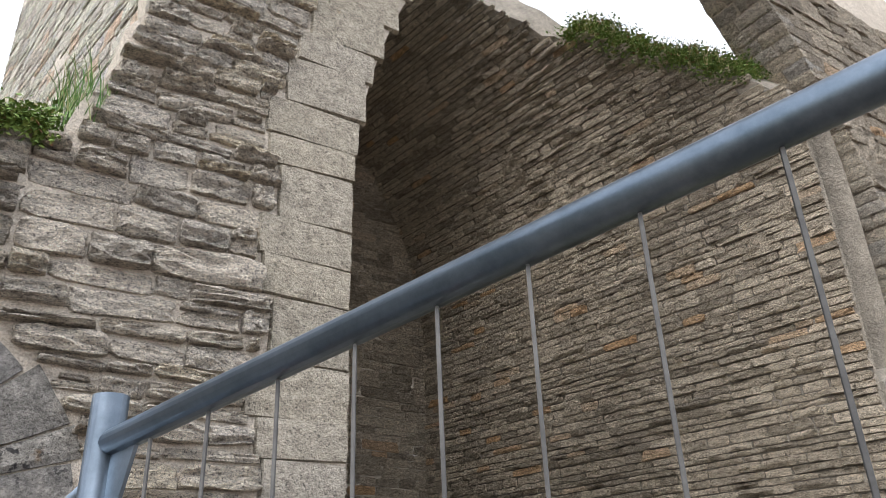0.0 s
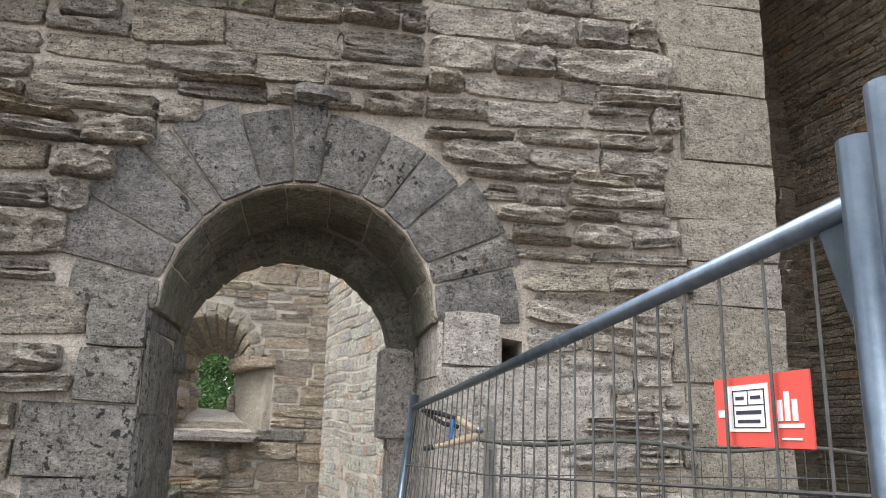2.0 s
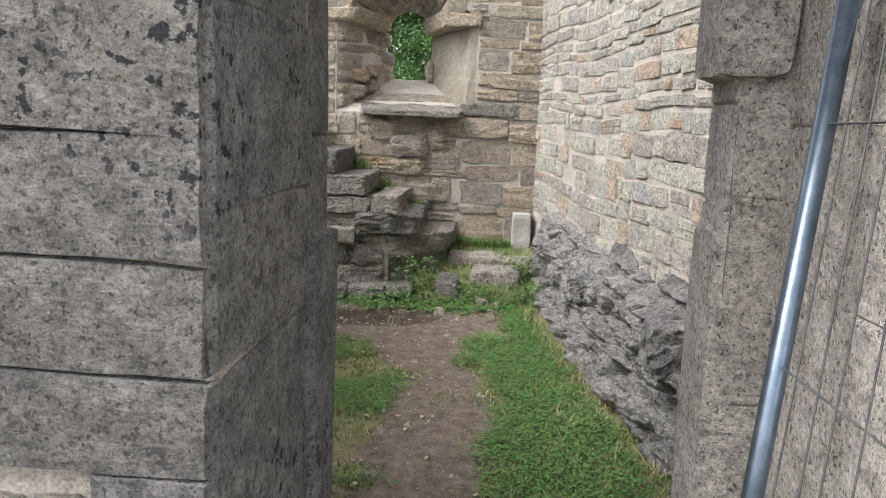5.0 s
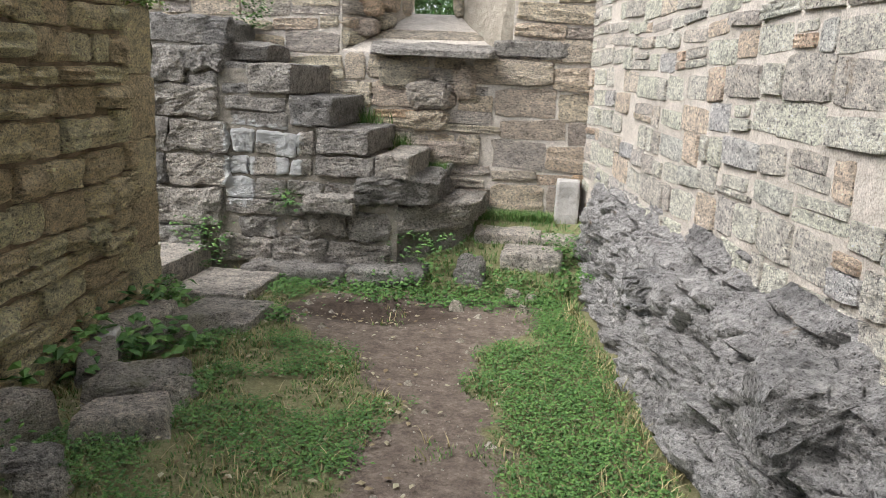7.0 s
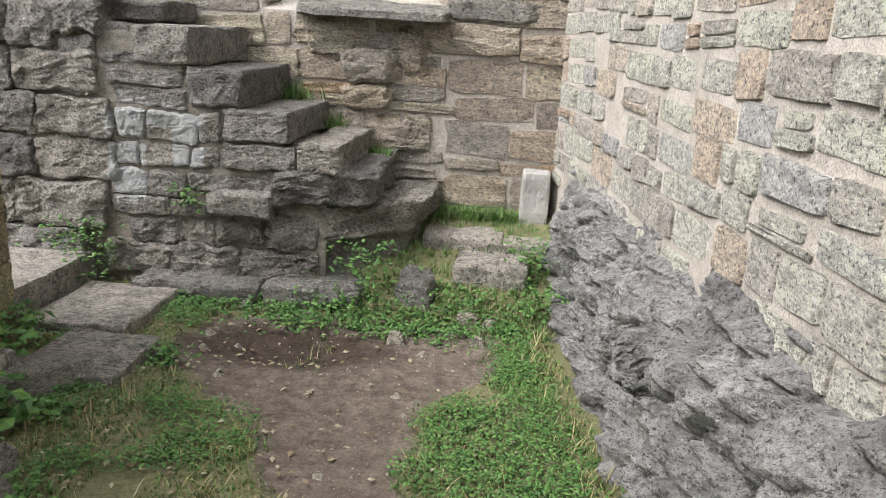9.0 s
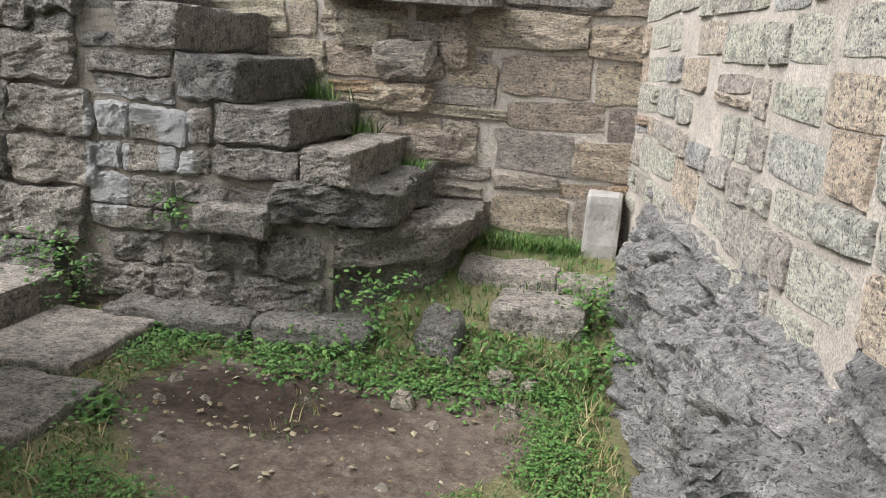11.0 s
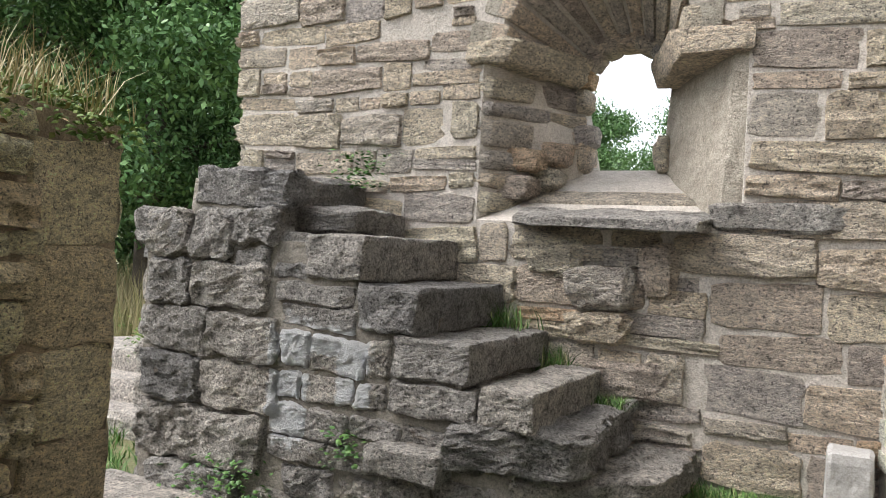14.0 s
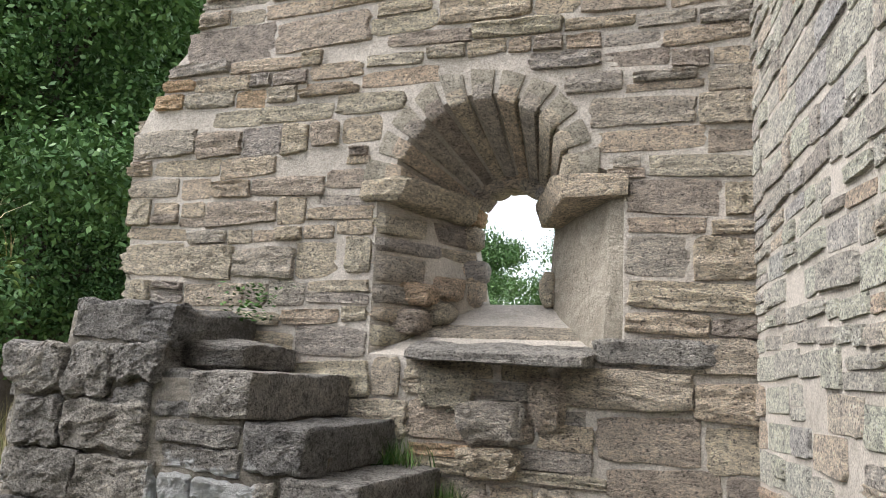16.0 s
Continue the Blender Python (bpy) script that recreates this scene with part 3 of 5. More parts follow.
for side, x, yaw, u0 in ((-1, IN0, 90, 0.0), (1, IN1, -90, -0.20)):
    jf = wall_frame(x, FY + 0.603, yaw)
    masonry(inner_wall, jf, KIT_A if side < 0 else KIT_L, -0.5, 2.0, lambda v, u0=u0: [(u0, u0 + 0.20)], (0.22, 0.36), (0.3, 0.6), 0.01, (0.008, 0.014), "ashlar_block", near=lambda u, v: True, seed=18 + side, wave=0)
masonry(inner_wall, wall_frame(0, FY + 0.603, 0), KIT_L, -0.5, 2.0, lambda v: [(IN1, DX1 + 0.02)], (0.22, 0.36), (0.3, 0.6), 0.01, (0.006, 0.012), "ashlar_block", near=lambda u, v: True, seed=21, wave=0)

# voussoirs of the gate arch, outer and inner order
N_V = 13
cuts_a = [180 * (i / N_V) + (2.6 * math.sin(i * 2.3) if 0 < i < N_V else 0) for i in range(N_V + 1)]
for i in range(N_V):
    a0, a1 = radians(cuts_a[i] + 0.25), radians(cuts_a[i + 1] - 0.25)
    r1 = 0.86 + rng.uniform(-0.06, 0.05)
    ring = [(ACX + r * math.cos(a), max(ACZ + r * math.sin(a), ACZ + 0.0)) for r, a in ((AR, a1), (AR, a0), (r1, a0), (r1, a1))]
    p = rng.uniform(0.022, 0.036)
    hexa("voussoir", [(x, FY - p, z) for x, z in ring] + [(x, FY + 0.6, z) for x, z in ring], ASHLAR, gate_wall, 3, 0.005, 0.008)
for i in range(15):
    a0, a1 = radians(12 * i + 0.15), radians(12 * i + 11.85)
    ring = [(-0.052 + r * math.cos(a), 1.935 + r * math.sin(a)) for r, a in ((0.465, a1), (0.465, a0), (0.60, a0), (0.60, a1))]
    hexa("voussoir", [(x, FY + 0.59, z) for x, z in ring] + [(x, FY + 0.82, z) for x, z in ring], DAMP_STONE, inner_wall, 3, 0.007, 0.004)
hexa("impost", box_corners(IN1 - 0.06, IN1 + 0.10, FY + 0.56, FY + 0.80, 1.60, 2.0), PALE_ASHLAR, inner_wall, 3, 0.006, 0.01)
hexa("impost", box_corners(IN0 - 0.06, IN0 + 0.035, FY + 0.58, FY + 0.80, 1.86, 1.97), ASHLAR, inner_wall, 3, 0.008, 0.012)
hexa("jamb_foot", box_corners(IN0 - 0.06, IN0 + 0.035, FY + 0.56, FY + 0.80, -0.1, 1.22), ASHLAR, inner_wall, 4, 0.008, 0.012)
hexa("jamb_foot", box_corners(IN1 - 0.02, IN1 + 0.06, FY + 0.60, FY + 0.82, -0.1, 1.28), PALE_ASHLAR, inner_wall, 4, 0.008, 0.012)
hexa("keystone_cap", box_corners(-0.06, 0.10, FY - 0.09, FY + 0.05, 2.86, 2.94), ASHLAR, gate_wall, 3, 0.01, 0.02)

hexa("lichen_stone", box_corners(1.14, 1.33, FY - 0.055, FY + 0.05, 1.25, 1.40), LICHEN, gate_wall, 5, 0.006, 0.01, 9, "dark stone blotched with white lichen")
# rubble over the far side of the tall arch
masonry(gate_wall, FR, KIT_V, 3.9, 8.2, lambda v: [(float(np.interp(v, [z for x, z in tall_right], [x for x, z in tall_right])) + 0.02, 10.2)], (0.09, 0.18), (0.2, 0.5), 0.014, (0.02, 0.05), "stone", seed=19)

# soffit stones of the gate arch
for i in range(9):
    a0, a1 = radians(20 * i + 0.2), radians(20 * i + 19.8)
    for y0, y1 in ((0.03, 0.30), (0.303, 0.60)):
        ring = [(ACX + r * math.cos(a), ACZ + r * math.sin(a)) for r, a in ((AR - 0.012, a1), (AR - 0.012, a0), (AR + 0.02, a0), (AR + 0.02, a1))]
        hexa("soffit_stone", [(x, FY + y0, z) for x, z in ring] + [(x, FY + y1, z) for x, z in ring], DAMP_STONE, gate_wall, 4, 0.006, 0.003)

for (x0, z0), (x1, z1) in zip(tall_right, tall_right[1:]):
    for k in range(2):
        a, b = Vector((x0, 0, z0)).lerp(Vector((x1, 0, z1)), k / 2), Vector((x0, 0, z0)).lerp(Vector((x1, 0, z1)), k / 2 + 0.47)
        cutp = FY + 0.12 + 0.3 * rng.random()
        for y0, y1 in ((FY - 0.02, cutp), (cutp + 0.012, FY + 0.6)):
            t = rng.uniform(0.015, 0.045)
            hexa("soffit_stone", [(a.x - t, y0, a.z), (a.x + 0.3, y0, a.z), (a.x + 0.3, y1, a.z), (a.x - t, y1, a.z), (b.x - t, y0, b.z), (b.x + 0.3, y0, b.z), (b.x + 0.3, y1, b.z), (b.x - t, y1, b.z)], RUBBLE, gate_wall, 2, 0.010, 0.008)

# ---- vaulted chamber behind the tall arch ----
CH_BACK = 9.2


def chamber_x(y):
    return 6.93 - 0.145 * (y - 3.8)


def vault_pt(s, y, off=0.0):
    """Right wall and pointed vault of the chamber: s runs up the wall and over the vault."""
    x0 = chamber_x(y)
    if s < 5.2:
        return Vector((x0 + off, y, s))
    a = (s - 5.2) / 4.6
    return Vector((x0 - 4.6 + (4.6 + off) * math.cos(a), y, 5.2 + (4.6 + off) * math.sin(a)))


def vault_end(y):
    """How far up the broken vault still stands."""
    base = 6.75 + 0.95 * (y - 3.8) if y < 5.5 else 8.35 + 1.9 * (y - 5.5)
    return min(base, 11.4) + 0.22 * noise.noise(Vector((y * 2.3, 0, 0))) + 0.12 * noise.noise(Vector((y * 7.3, 3, 0)))


vs, fs = [], []
NY, NS = 46, 60
for layer, off in ((0, 0.0), (1, 0.5)):
    for i in range(NY + 1):
        y = 3.38 + (CH_BACK - 3.38) * i / NY
        for k in range(NS + 1):
            vs.append(vault_pt(-0.6 + (vault_end(y) + 0.6) * k / NS, y, off))
L = (NY + 1) * (NS + 1)
for i in range(NY):
    for k in range(NS):
        p = i * (NS + 1) + k
        fs.append((p, p + 1, p + NS + 2, p + NS + 1))
        fs.append((L + p, L + p + NS + 1, L + p + NS + 2, L + p + 1))
    p, q = i * (NS + 1) + NS, (i + 1) * (NS + 1) + NS
    fs.append((p, p + L, q + L, q))
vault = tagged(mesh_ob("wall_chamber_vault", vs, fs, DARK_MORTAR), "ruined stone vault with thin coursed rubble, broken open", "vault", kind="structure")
r2 = random.Random(33)
av, af, made = [], [], 0
s = -0.4
while s < 11.5:
    hgt = r2.uniform(0.055, 0.105)
    y = 3.40
    while y < CH_BACK - 0.05:
        ln = min(r2.uniform(0.16, 0.46), CH_BACK - y)
        if s + hgt < vault_end(y + ln / 2) + 0.03 and ln > 0.05:
            o = vault_pt(s + hgt / 2, y + ln / 2)
            du = (vault_pt(s + hgt / 2, y) - vault_pt(s + hgt / 2, y + ln)).normalized()
            dz = (vault_pt(s + hgt, y + ln / 2) - vault_pt(s, y + ln / 2)).normalized()
            dn = dz.cross(du)
            m = Matrix(((du.x, dn.x, dz.x, o.x), (du.y, dn.y, dz.y, o.y), (du.z, dn.z, dz.z, o.z), (0, 0, 0, 1))) @ Matrix.Diagonal((ln - 0.015, r2.uniform(0.012, 0.045), hgt - 0.014, 1))
            kv, kf, km = KIT_V[r2.randrange(len(KIT_V))]
            if made < 300 and 4.4 < y < 6.2 and 2.2 < s < 5.6:
                ob = new("stone", km)
                ob.parent, ob.matrix_basis = vault, m
                made += 1
            else:
                mm = np.array(m)
                off = len(av) and sum(len(q) for q in av)
                av.append(kv @ mm[:3, :3].T + mm[:3, 3])
                af.extend([tuple(i + off for i in f) for f in kf])
        y += ln
    s += hgt
mesh_ob("vault_courses", np.concatenate(av), af, VAULT_STONE, vault)["kind"] = "stuff"
BKF = wall_frame(0, CH_BACK, 0)
back_wall = tagged(slab("wall_chamber_back", BKF, [(1.0, -0.6), (7.0, -0.6), (7.0, 5.2), (6.6, 7.0), (5.4, 8.6), (4.2, 9.3), (1.0, 9.3)], 0.5, MORTAR), "dim rubble back wall of the vaulted chamber", "wall")
masonry(back_wall, BKF, KIT_V, -0.4, 9.0, lambda v: [(3.0, 6.3)], (0.08, 0.15), (0.2, 0.5), 0.014, (0.015, 0.05), "stone", seed=41)
tagged(slab("wall_chamber_left", wall_frame(JX - 0.15, FY + 0.6, 90), [(0, -0.6), (5.3, -0.6), (5.3, 9.0), (0, 9.0)], 0.4, MORTAR), "rubble side wall of the chamber", "wall")
# Unseen slab behind the gate wall, added to cut sky light in the chamber.
cap = tagged(slab("vault_sky_blocker", wall_frame(0, 5.9, 0), [(1.4, 5.2), (1.5, 7.0), (2.0, 8.5), (3.3, 9.5), (3.3, 10.2), (1.6, 9.2), (1.0, 7.0), (1.0, 5.2)], 3.6, MORTAR), "unseen left half of the vault, added to block sky light", "vault")
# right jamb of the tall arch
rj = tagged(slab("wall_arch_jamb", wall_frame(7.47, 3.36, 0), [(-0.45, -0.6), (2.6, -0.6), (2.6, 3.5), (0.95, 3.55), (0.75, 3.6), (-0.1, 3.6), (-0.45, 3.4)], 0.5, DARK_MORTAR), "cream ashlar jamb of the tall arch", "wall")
masonry(rj, wall_frame(7.47, 3.36, 0), KIT_C, -0.5, 3.3, lambda v: [(-0.46, 0.12)], (0.28, 0.45), (0.4, 0.8), 0.01, (0.02, 0.03), "ashlar_block", near=lambda u, v: True, seed=44, wave=0)

# ---- court: tall side wall ----
ang = math.degrees(math.atan(0.165))
RY0 = 3.9
RF = wall_frame(right_x(EY), EY, -90 + ang)
RLEN = (EY - RY0) / math.cos(radians(ang))
side_wall = tagged(slab("wall_side", RF, [(-0.05, -0.6), (RLEN, -0.6), (RLEN, 9.0), (2.0, 9.6), (-0.05, 9.2)], 0.7, PALE_MORTAR), "tall pale rubble wall with wide lime mortar joints", "wall")
masonry(side_wall, RF, KIT_P, 0.55, 9.0, lambda v: [(0.0, RLEN)], (0.07, 0.155), (0.10, 0.36), 0.024, (0.002, 0.018), "stone", near=lambda u, v: u < 4.4 and v < 2.6, seed=51, wave=0.03, split=0.15, skip=0.03, vary=0.15)

# battered rock footing of the side wall
vs, fs = [], []
NU, NV = 420, 80
for i in range(NU + 1):
    for k in range(NV + 1):
        t, w = i / NU, k / NV
        y = EY - 0.6 - t * (EY - 0.6 - 4.3)
        top = 0.81 - 0.07 * t + 0.035 * noise.noise(Vector((y * 3, 0, 0)))
        z = -0.2 + w * (top + 0.2)
        out = 0.20 + 0.05 * math.sin(y * 1.3)
        out *= 1.0 - 0.25 * w - 0.85 * max(0.0, (w - 0.72) / 0.28) ** 1.6
        x = right_x(y) - out
        p = Vector((x, y, z))
        bedded = Vector((p.x, p.y, p.z * 2.2))
        dd, pp = noise.voronoi(bedded * 3.3 + noise.noise_vector(bedded * 3.0) * 0.35)
        q = noise.cell(pp[0] * 7.3) * 0.045 - max(0.0, 0.16 - (dd[1] - dd[0])) * 0.34
        q += noise.fractal(bedded * 3.0, 0.7, 2.2, 6) * 0.045 + noise.fractal(bedded * 7.0 + Vector((3, 1, 7)), 0.8, 2.1, 4) * 0.022 + (0.5 - abs(noise.noise(bedded * 21))) * 0.016 - 0.01
        vs.append((x - q, y + q * 0.2, z + q * 0.25))
for i in range(NU):
    for k in range(NV):
        p = i * (NV + 1) + k
        fs.append((p, p + NV + 1, p + NV + 2, p + 1))
tagged(mesh_ob("rock_footing", vs, fs, ROCK), "dark craggy rock footing under the side wall", "footing", kind="structure")
for y, z, s in ((6.87, 0.50, 0.15), (5.55, 0.55, 0.24)):
    x = right_x(y) - 0.285
    tagged(hexa("projecting_stone", box_corners(x, x + 0.25, y - s * 0.6, y + s * 0.6, z - s * 0.6, z + s * 0.45), ROCK, None, 8, 0.03, 0.02, 9), "dark pitted stone jutting from the footing", "stone")

# ---- court: end wall with splayed window ----
WX, WZ, WR = -1.06, 2.40, 0.48
SX, SZ, SR, SY = -1.03, 2.30, 0.24, 10.0
EL = ragged([(-3.25, -0.6), (-3.18, 1.85), (-3.27, 2.34), (-3.28, 2.77), (-3.08, 3.18), (-2.88, 3.45), (-2.8, 4.6), (-1.5, 5.2)], 0.14, 0.11, 2)
NX0, NX1 = -1.62, -0.33
niche = [(NX1, 1.52), (NX1, WZ)] + arc(WX, WZ, WR, 0, 180, 14)[1:-1] + [(NX0, WZ), (NX0, 1.52)]
bm_out = EL + [(0.9, 5.4), (0.9, -0.6)]


def end_wall_core():
    """Face and back of the end wall with the splayed opening through it."""
    bm = bmesh.new()
    face_hole = niche
    slit = [(SX + 0.24, 1.84), (SX + 0.26, SZ)] + arc(SX, SZ, SR, 0, 180, 14)[1:-1] + [(SX - 0.26, SZ), (SX - 0.16, 1.84)]
    rings = []
    for y, hole in ((EY, face_hole), (SY, slit), (SY + 0.12, slit)):
        rings.append([bm.verts.new((x, y, z)) for x, z in hole])
    for a, b in zip(rings, rings[1:]):
        for i in range(len(a)):
            j = (i + 1) % len(a)
            bm.faces.new((a[i], b[i], b[j], a[j]))
    for ring, y in ((rings[0], EY), (rings[2], SY + 0.12)):
        k = len(ring)
        outer = [bm.verts.new((x, y, z)) for x, z in bm_out]
        # two halves: joined at the crown and at the sill
        crown = k // 2
        top_i = min(range(len(outer)), key=lambda i: abs(outer[i].co.x - WX) + (0 if outer[i].co.z > 4 else 50))
        left = outer[:top_i + 1]
        bm.faces.new(left + ring[crown:])
        right = outer[top_i:]
        bm.faces.new(right + [left[0], ring[k - 1]] + ring[:crown + 1])
    bmesh.ops.recalc_face_normals(bm, faces=bm.faces)
    bmesh.ops.triangulate(bm, faces=bm.faces)
    me = bpy.data.meshes.new("wall_end")
    bm.to_mesh(me)
    bm.free()
    me.materials.append(PALE_MORTAR)
    return tagged(new("wall_end", me), "warm rubble end wall with a deep splayed round window", "wall", kind="structure")


end_wall = end_wall_core()


def end_left(v):
    for (a, b), (c, d) in zip(EL, EL[1:]):
        if min(b, d) <= v <= max(b, d) and d != b:
            return a + (c - a) * (v - b) / (d - b)
    return -2.9


def end_spans(v):
    a, b = end_left(v) - 0.02, 0.26
    if 1.53 < v < WZ + 0.02:
        return [(a, NX0 - 0.01), (NX1 + 0.01, b)]
    if WZ <= v < WZ + 0.64:
        k = math.sqrt(0.64 ** 2 - (v - WZ) ** 2)
        return [(a, WX - k), (WX + k, b)]
    return [(a, b)]


masonry(end_wall, ER, KIT_E, -0.3, 4.9, end_spans, (0.09, 0.23), (0.14, 0.52), 0.022, (0.002, 0.034), "stone", near=lambda u, v: 0.1 < v < 3.2, seed=61, wave=0.03, split=0.28, skip=0.02, vary=0.12)
# left ragged end of the wall
masonry(end_wall, wall_frame(-3.22, EY + 0.6, -90), KIT_E, -0.3, 2.9, lambda v: [(0, 0.6)], (0.10, 0.2), (0.2, 0.4), 0.03, (0.03, 0.10), "stone", seed=62)
# fan of splayed voussoirs
for i in range(11):
    a0, a1 = radians(180 * i / 11 + 1.8), radians(180 * (i + 1) / 11 - 1.8)
    q = []
    for cx, cz, rr, y in ((WX, WZ, WR, EY - 0.015), (SX, SZ + 0.02, SR + 0.02, SY - 0.02)):
        q.append([(cx + r * math.cos(a), y, cz + r * math.sin(a)) for r, a in ((rr - 0.035, a1), (rr - 0.035, a0), (rr + 0.06, a0), (rr + 0.06, a1))])
    hexa("voussoir", q[0] + q[1], END_RUBBLE, end_wall, 4, 0.006, 0.006)
    q = [(WX + r * math.cos(a), WZ + r * math.sin(a)) for r, a in ((WR - 0.004, a1), (WR - 0.004, a0), (WR + 0.15 + rng.uniform(-0.03, 0.03), a0), (WR + 0.15 + rng.uniform(-0.03, 0.03), a1))]
    hexa("arch_stone", [(x, EY - 0.014, z) for x, z in q] + [(x, EY + 0.12, z) for x, z in q], CREAM_ASHLAR, end_wall, 4, 0.005, 0.004)
# moulded head of the slit
for i in range(7):
    a0, a1 = radians(180 * i / 7), radians(180 * (i + 1) / 7)
    q = [(SX + r * math.cos(a), SZ + r * math.sin(a)) for r, a in ((0.20, a1), (0.20, a0), (0.33, a0), (0.33, a1))]
    hexa("slit_head_stone", [(x, SY - 0.07, z) for x, z in q] + [(x, SY + 0.10, z) for x, z in q], END_RUBBLE, end_wall, 3, 0.008, 0.003)
# imposts of the window
hexa("impost", [(-0.62, 9.38, 2.30), (-0.30, 9.36, 2.30), (-0.62, 9.93, 2.26), (-0.86, 9.93, 2.26), (-0.68, 9.385, 2.42), (-0.30, 9.37, 2.41), (-0.62, 9.93, 2.40), (-0.90, 9.93, 2.40)], END_RUBBLE, end_wall, 6, 0.008, 0.006)
hexa("impost", [(-1.72, 9.36, 2.32), (-1.48, 9.37, 2.32), (-1.22, 9.93, 2.28), (-1.42, 9.93, 2.28), (-1.72, 9.36, 2.44), (-1.44, 9.37, 2.46), (-1.18, 9.93, 2.44), (-1.42, 9.93, 2.44)], END_RUBBLE, end_wall, 4, 0.012, 0.02)
# splay reveals laid in courses
v = 1.56
while v < 2.28:
    hh = rng.uniform(0.09, 0.17)
    x0, x1 = NX0, SX - 0.24
    for t0, t1 in ((0.0, rng.uniform(0.4, 0.6)), (0.55, 0.97)):
        p0 = (x0 + (x1 - x0) * t0, EY + (SY - EY) * t0)
        p1 = (x0 + (x1 - x0) * t1, EY + (SY - EY) * t1)
        d = -0.085
        lo = [(p1[0] + d, p1[1], v), (p1[0] - d * 0.6, p1[1], v), (p0[0] - d * 0.6, p0[1], v), (p0[0] + d, p0[1], v)]
        z1 = min(v + hh - 0.015, 2.30)
        hexa("reveal_stone", lo + [(x, y, z1) for x, y, z in lo], END_RUBBLE, end_wall, 2, 0.008, 0.012)
    v += hh
# broken stones at the slit's sides
for x, z, w, h2 in ((-1.27, 1.90, 0.12, 0.18), (-1.24, 2.02, 0.10, 0.14), (-0.80, 1.92, 0.05, 0.2), (-1.26, 2.22, 0.07, 0.14)):
    hexa("reveal_stone", box_corners(x - w, x + w * 0.7, 9.9, 10.08, z - h2 / 2, z + h2 / 2), END_RUBBLE, end_wall, 3, 0.015, 0.02)
hexa("reveal_plaster", [(NX1 - 0.10, EY + 0.005, 1.50), (NX1 + 0.06, EY + 0.005, 1.50), (SX + 0.34, SY, 1.62), (SX + 0.20, SY, 1.62), (NX1 - 0.06, EY + 0.005, 2.34), (NX1 + 0.06, EY + 0.005, 2.34), (SX + 0.34, SY, 2.30), (SX + 0.23, SY, 2.30)], REVEAL, end_wall, 6, 0.010, 0.010, 6, "smooth cream lime plaster")
# broken corbel and large blocks under the ledge
for x0, x1, z0, z1, out in ((-1.33, -1.03, 1.25, 1.46, 0.10), (-1.10, -0.76, 1.11, 1.31, 0.15), (-0.78, -0.58, 1.19, 1.43, 0.09), (-1.12, -0.78, 0.95, 1.10, 0.11), (-1.06, -0.60, 0.70, 0.88, 0.08), (-0.48, 0.10, 1.50, 1.63, 0.055)):
    hexa("broken_stone" if x1 < 0 else "dressed_block", [(x0 + 0.05, EY - out * 0.4, z0), (x1 - 0.04, EY - out * 0.7, z0), (x1, EY + 0.1, z0), (x0, EY + 0.1, z0), (x0, EY - out, z1), (x1, EY - out * 0.6, z1), (x1, EY + 0.1, z1), (x0, EY + 0.1, z1)], END_RUBBLE if x1 < 0 else DARK_STONE, end_wall, 6, 0.022 if x1 < 0 else 0.006, 0.025, 8)
hexa("window_ledge", [(-1.36, 9.24, 1.495), (-0.47, 9.20, 1.485), (-0.43, 9.7, 1.50), (-1.44, 9.7, 1.52), (-1.36, 9.24, 1.545), (-0.47, 9.20, 1.54), (-0.43, 9.7, 1.62), (-1.44, 9.7, 1.62)], DARK_STONE, end_wall, 7, 0.012, 0.015, 6, "worn projecting stone ledge")
for x, y, z, w in ((-1.50, 9.62, 1.70, 0.12), (-1.40, 9.78, 1.76, 0.10), (-1.47, 9.66, 1.85, 0.11), (-1.36, 9.84, 1.90, 0.09)):
    hexa("reveal_stone", box_corners(x - w, x + w, y - 0.12, y + 0.12, z - 0.065, z + 0.065), END_RUBBLE, end_wall, 4, 0.014, 0.02)
hexa("sill_stone", [(-1.42, 9.6, 1.58), (-0.55, 9.6, 1.58), (-0.8, 10.1, 1.7), (-1.25, 10.1, 1.7), (-1.42, 9.6, 1.64), (-0.55, 9.6, 1.64), (-0.8, 10.1, 1.85), (-1.25, 10.1, 1.85)], END_RUBBLE, end_wall, 4, 0.008, 0.01)

# ---- stone stair against the end wall ----
SF = 8.53
stair = tagged(slab("stair_wall", wall_frame(0, SF, 0), ragged([(-3.0, -0.3), (-3.0, 1.45), (-2.72, 1.47), (-2.70, 1.64), (-2.32, 1.60), (-2.32, 1.36), (-1.74, 1.36), (-1.74, 1.15), (-1.47, 1.15), (-1.47, 0.95), (-1.22, 0.95), (-1.22, 0.79), (-0.98, 0.79), (-0.98, -0.3)], 0.3, 0.0), 0.86, DARK_MORTAR), "weathered stone stair rising along the end wall", "stair")


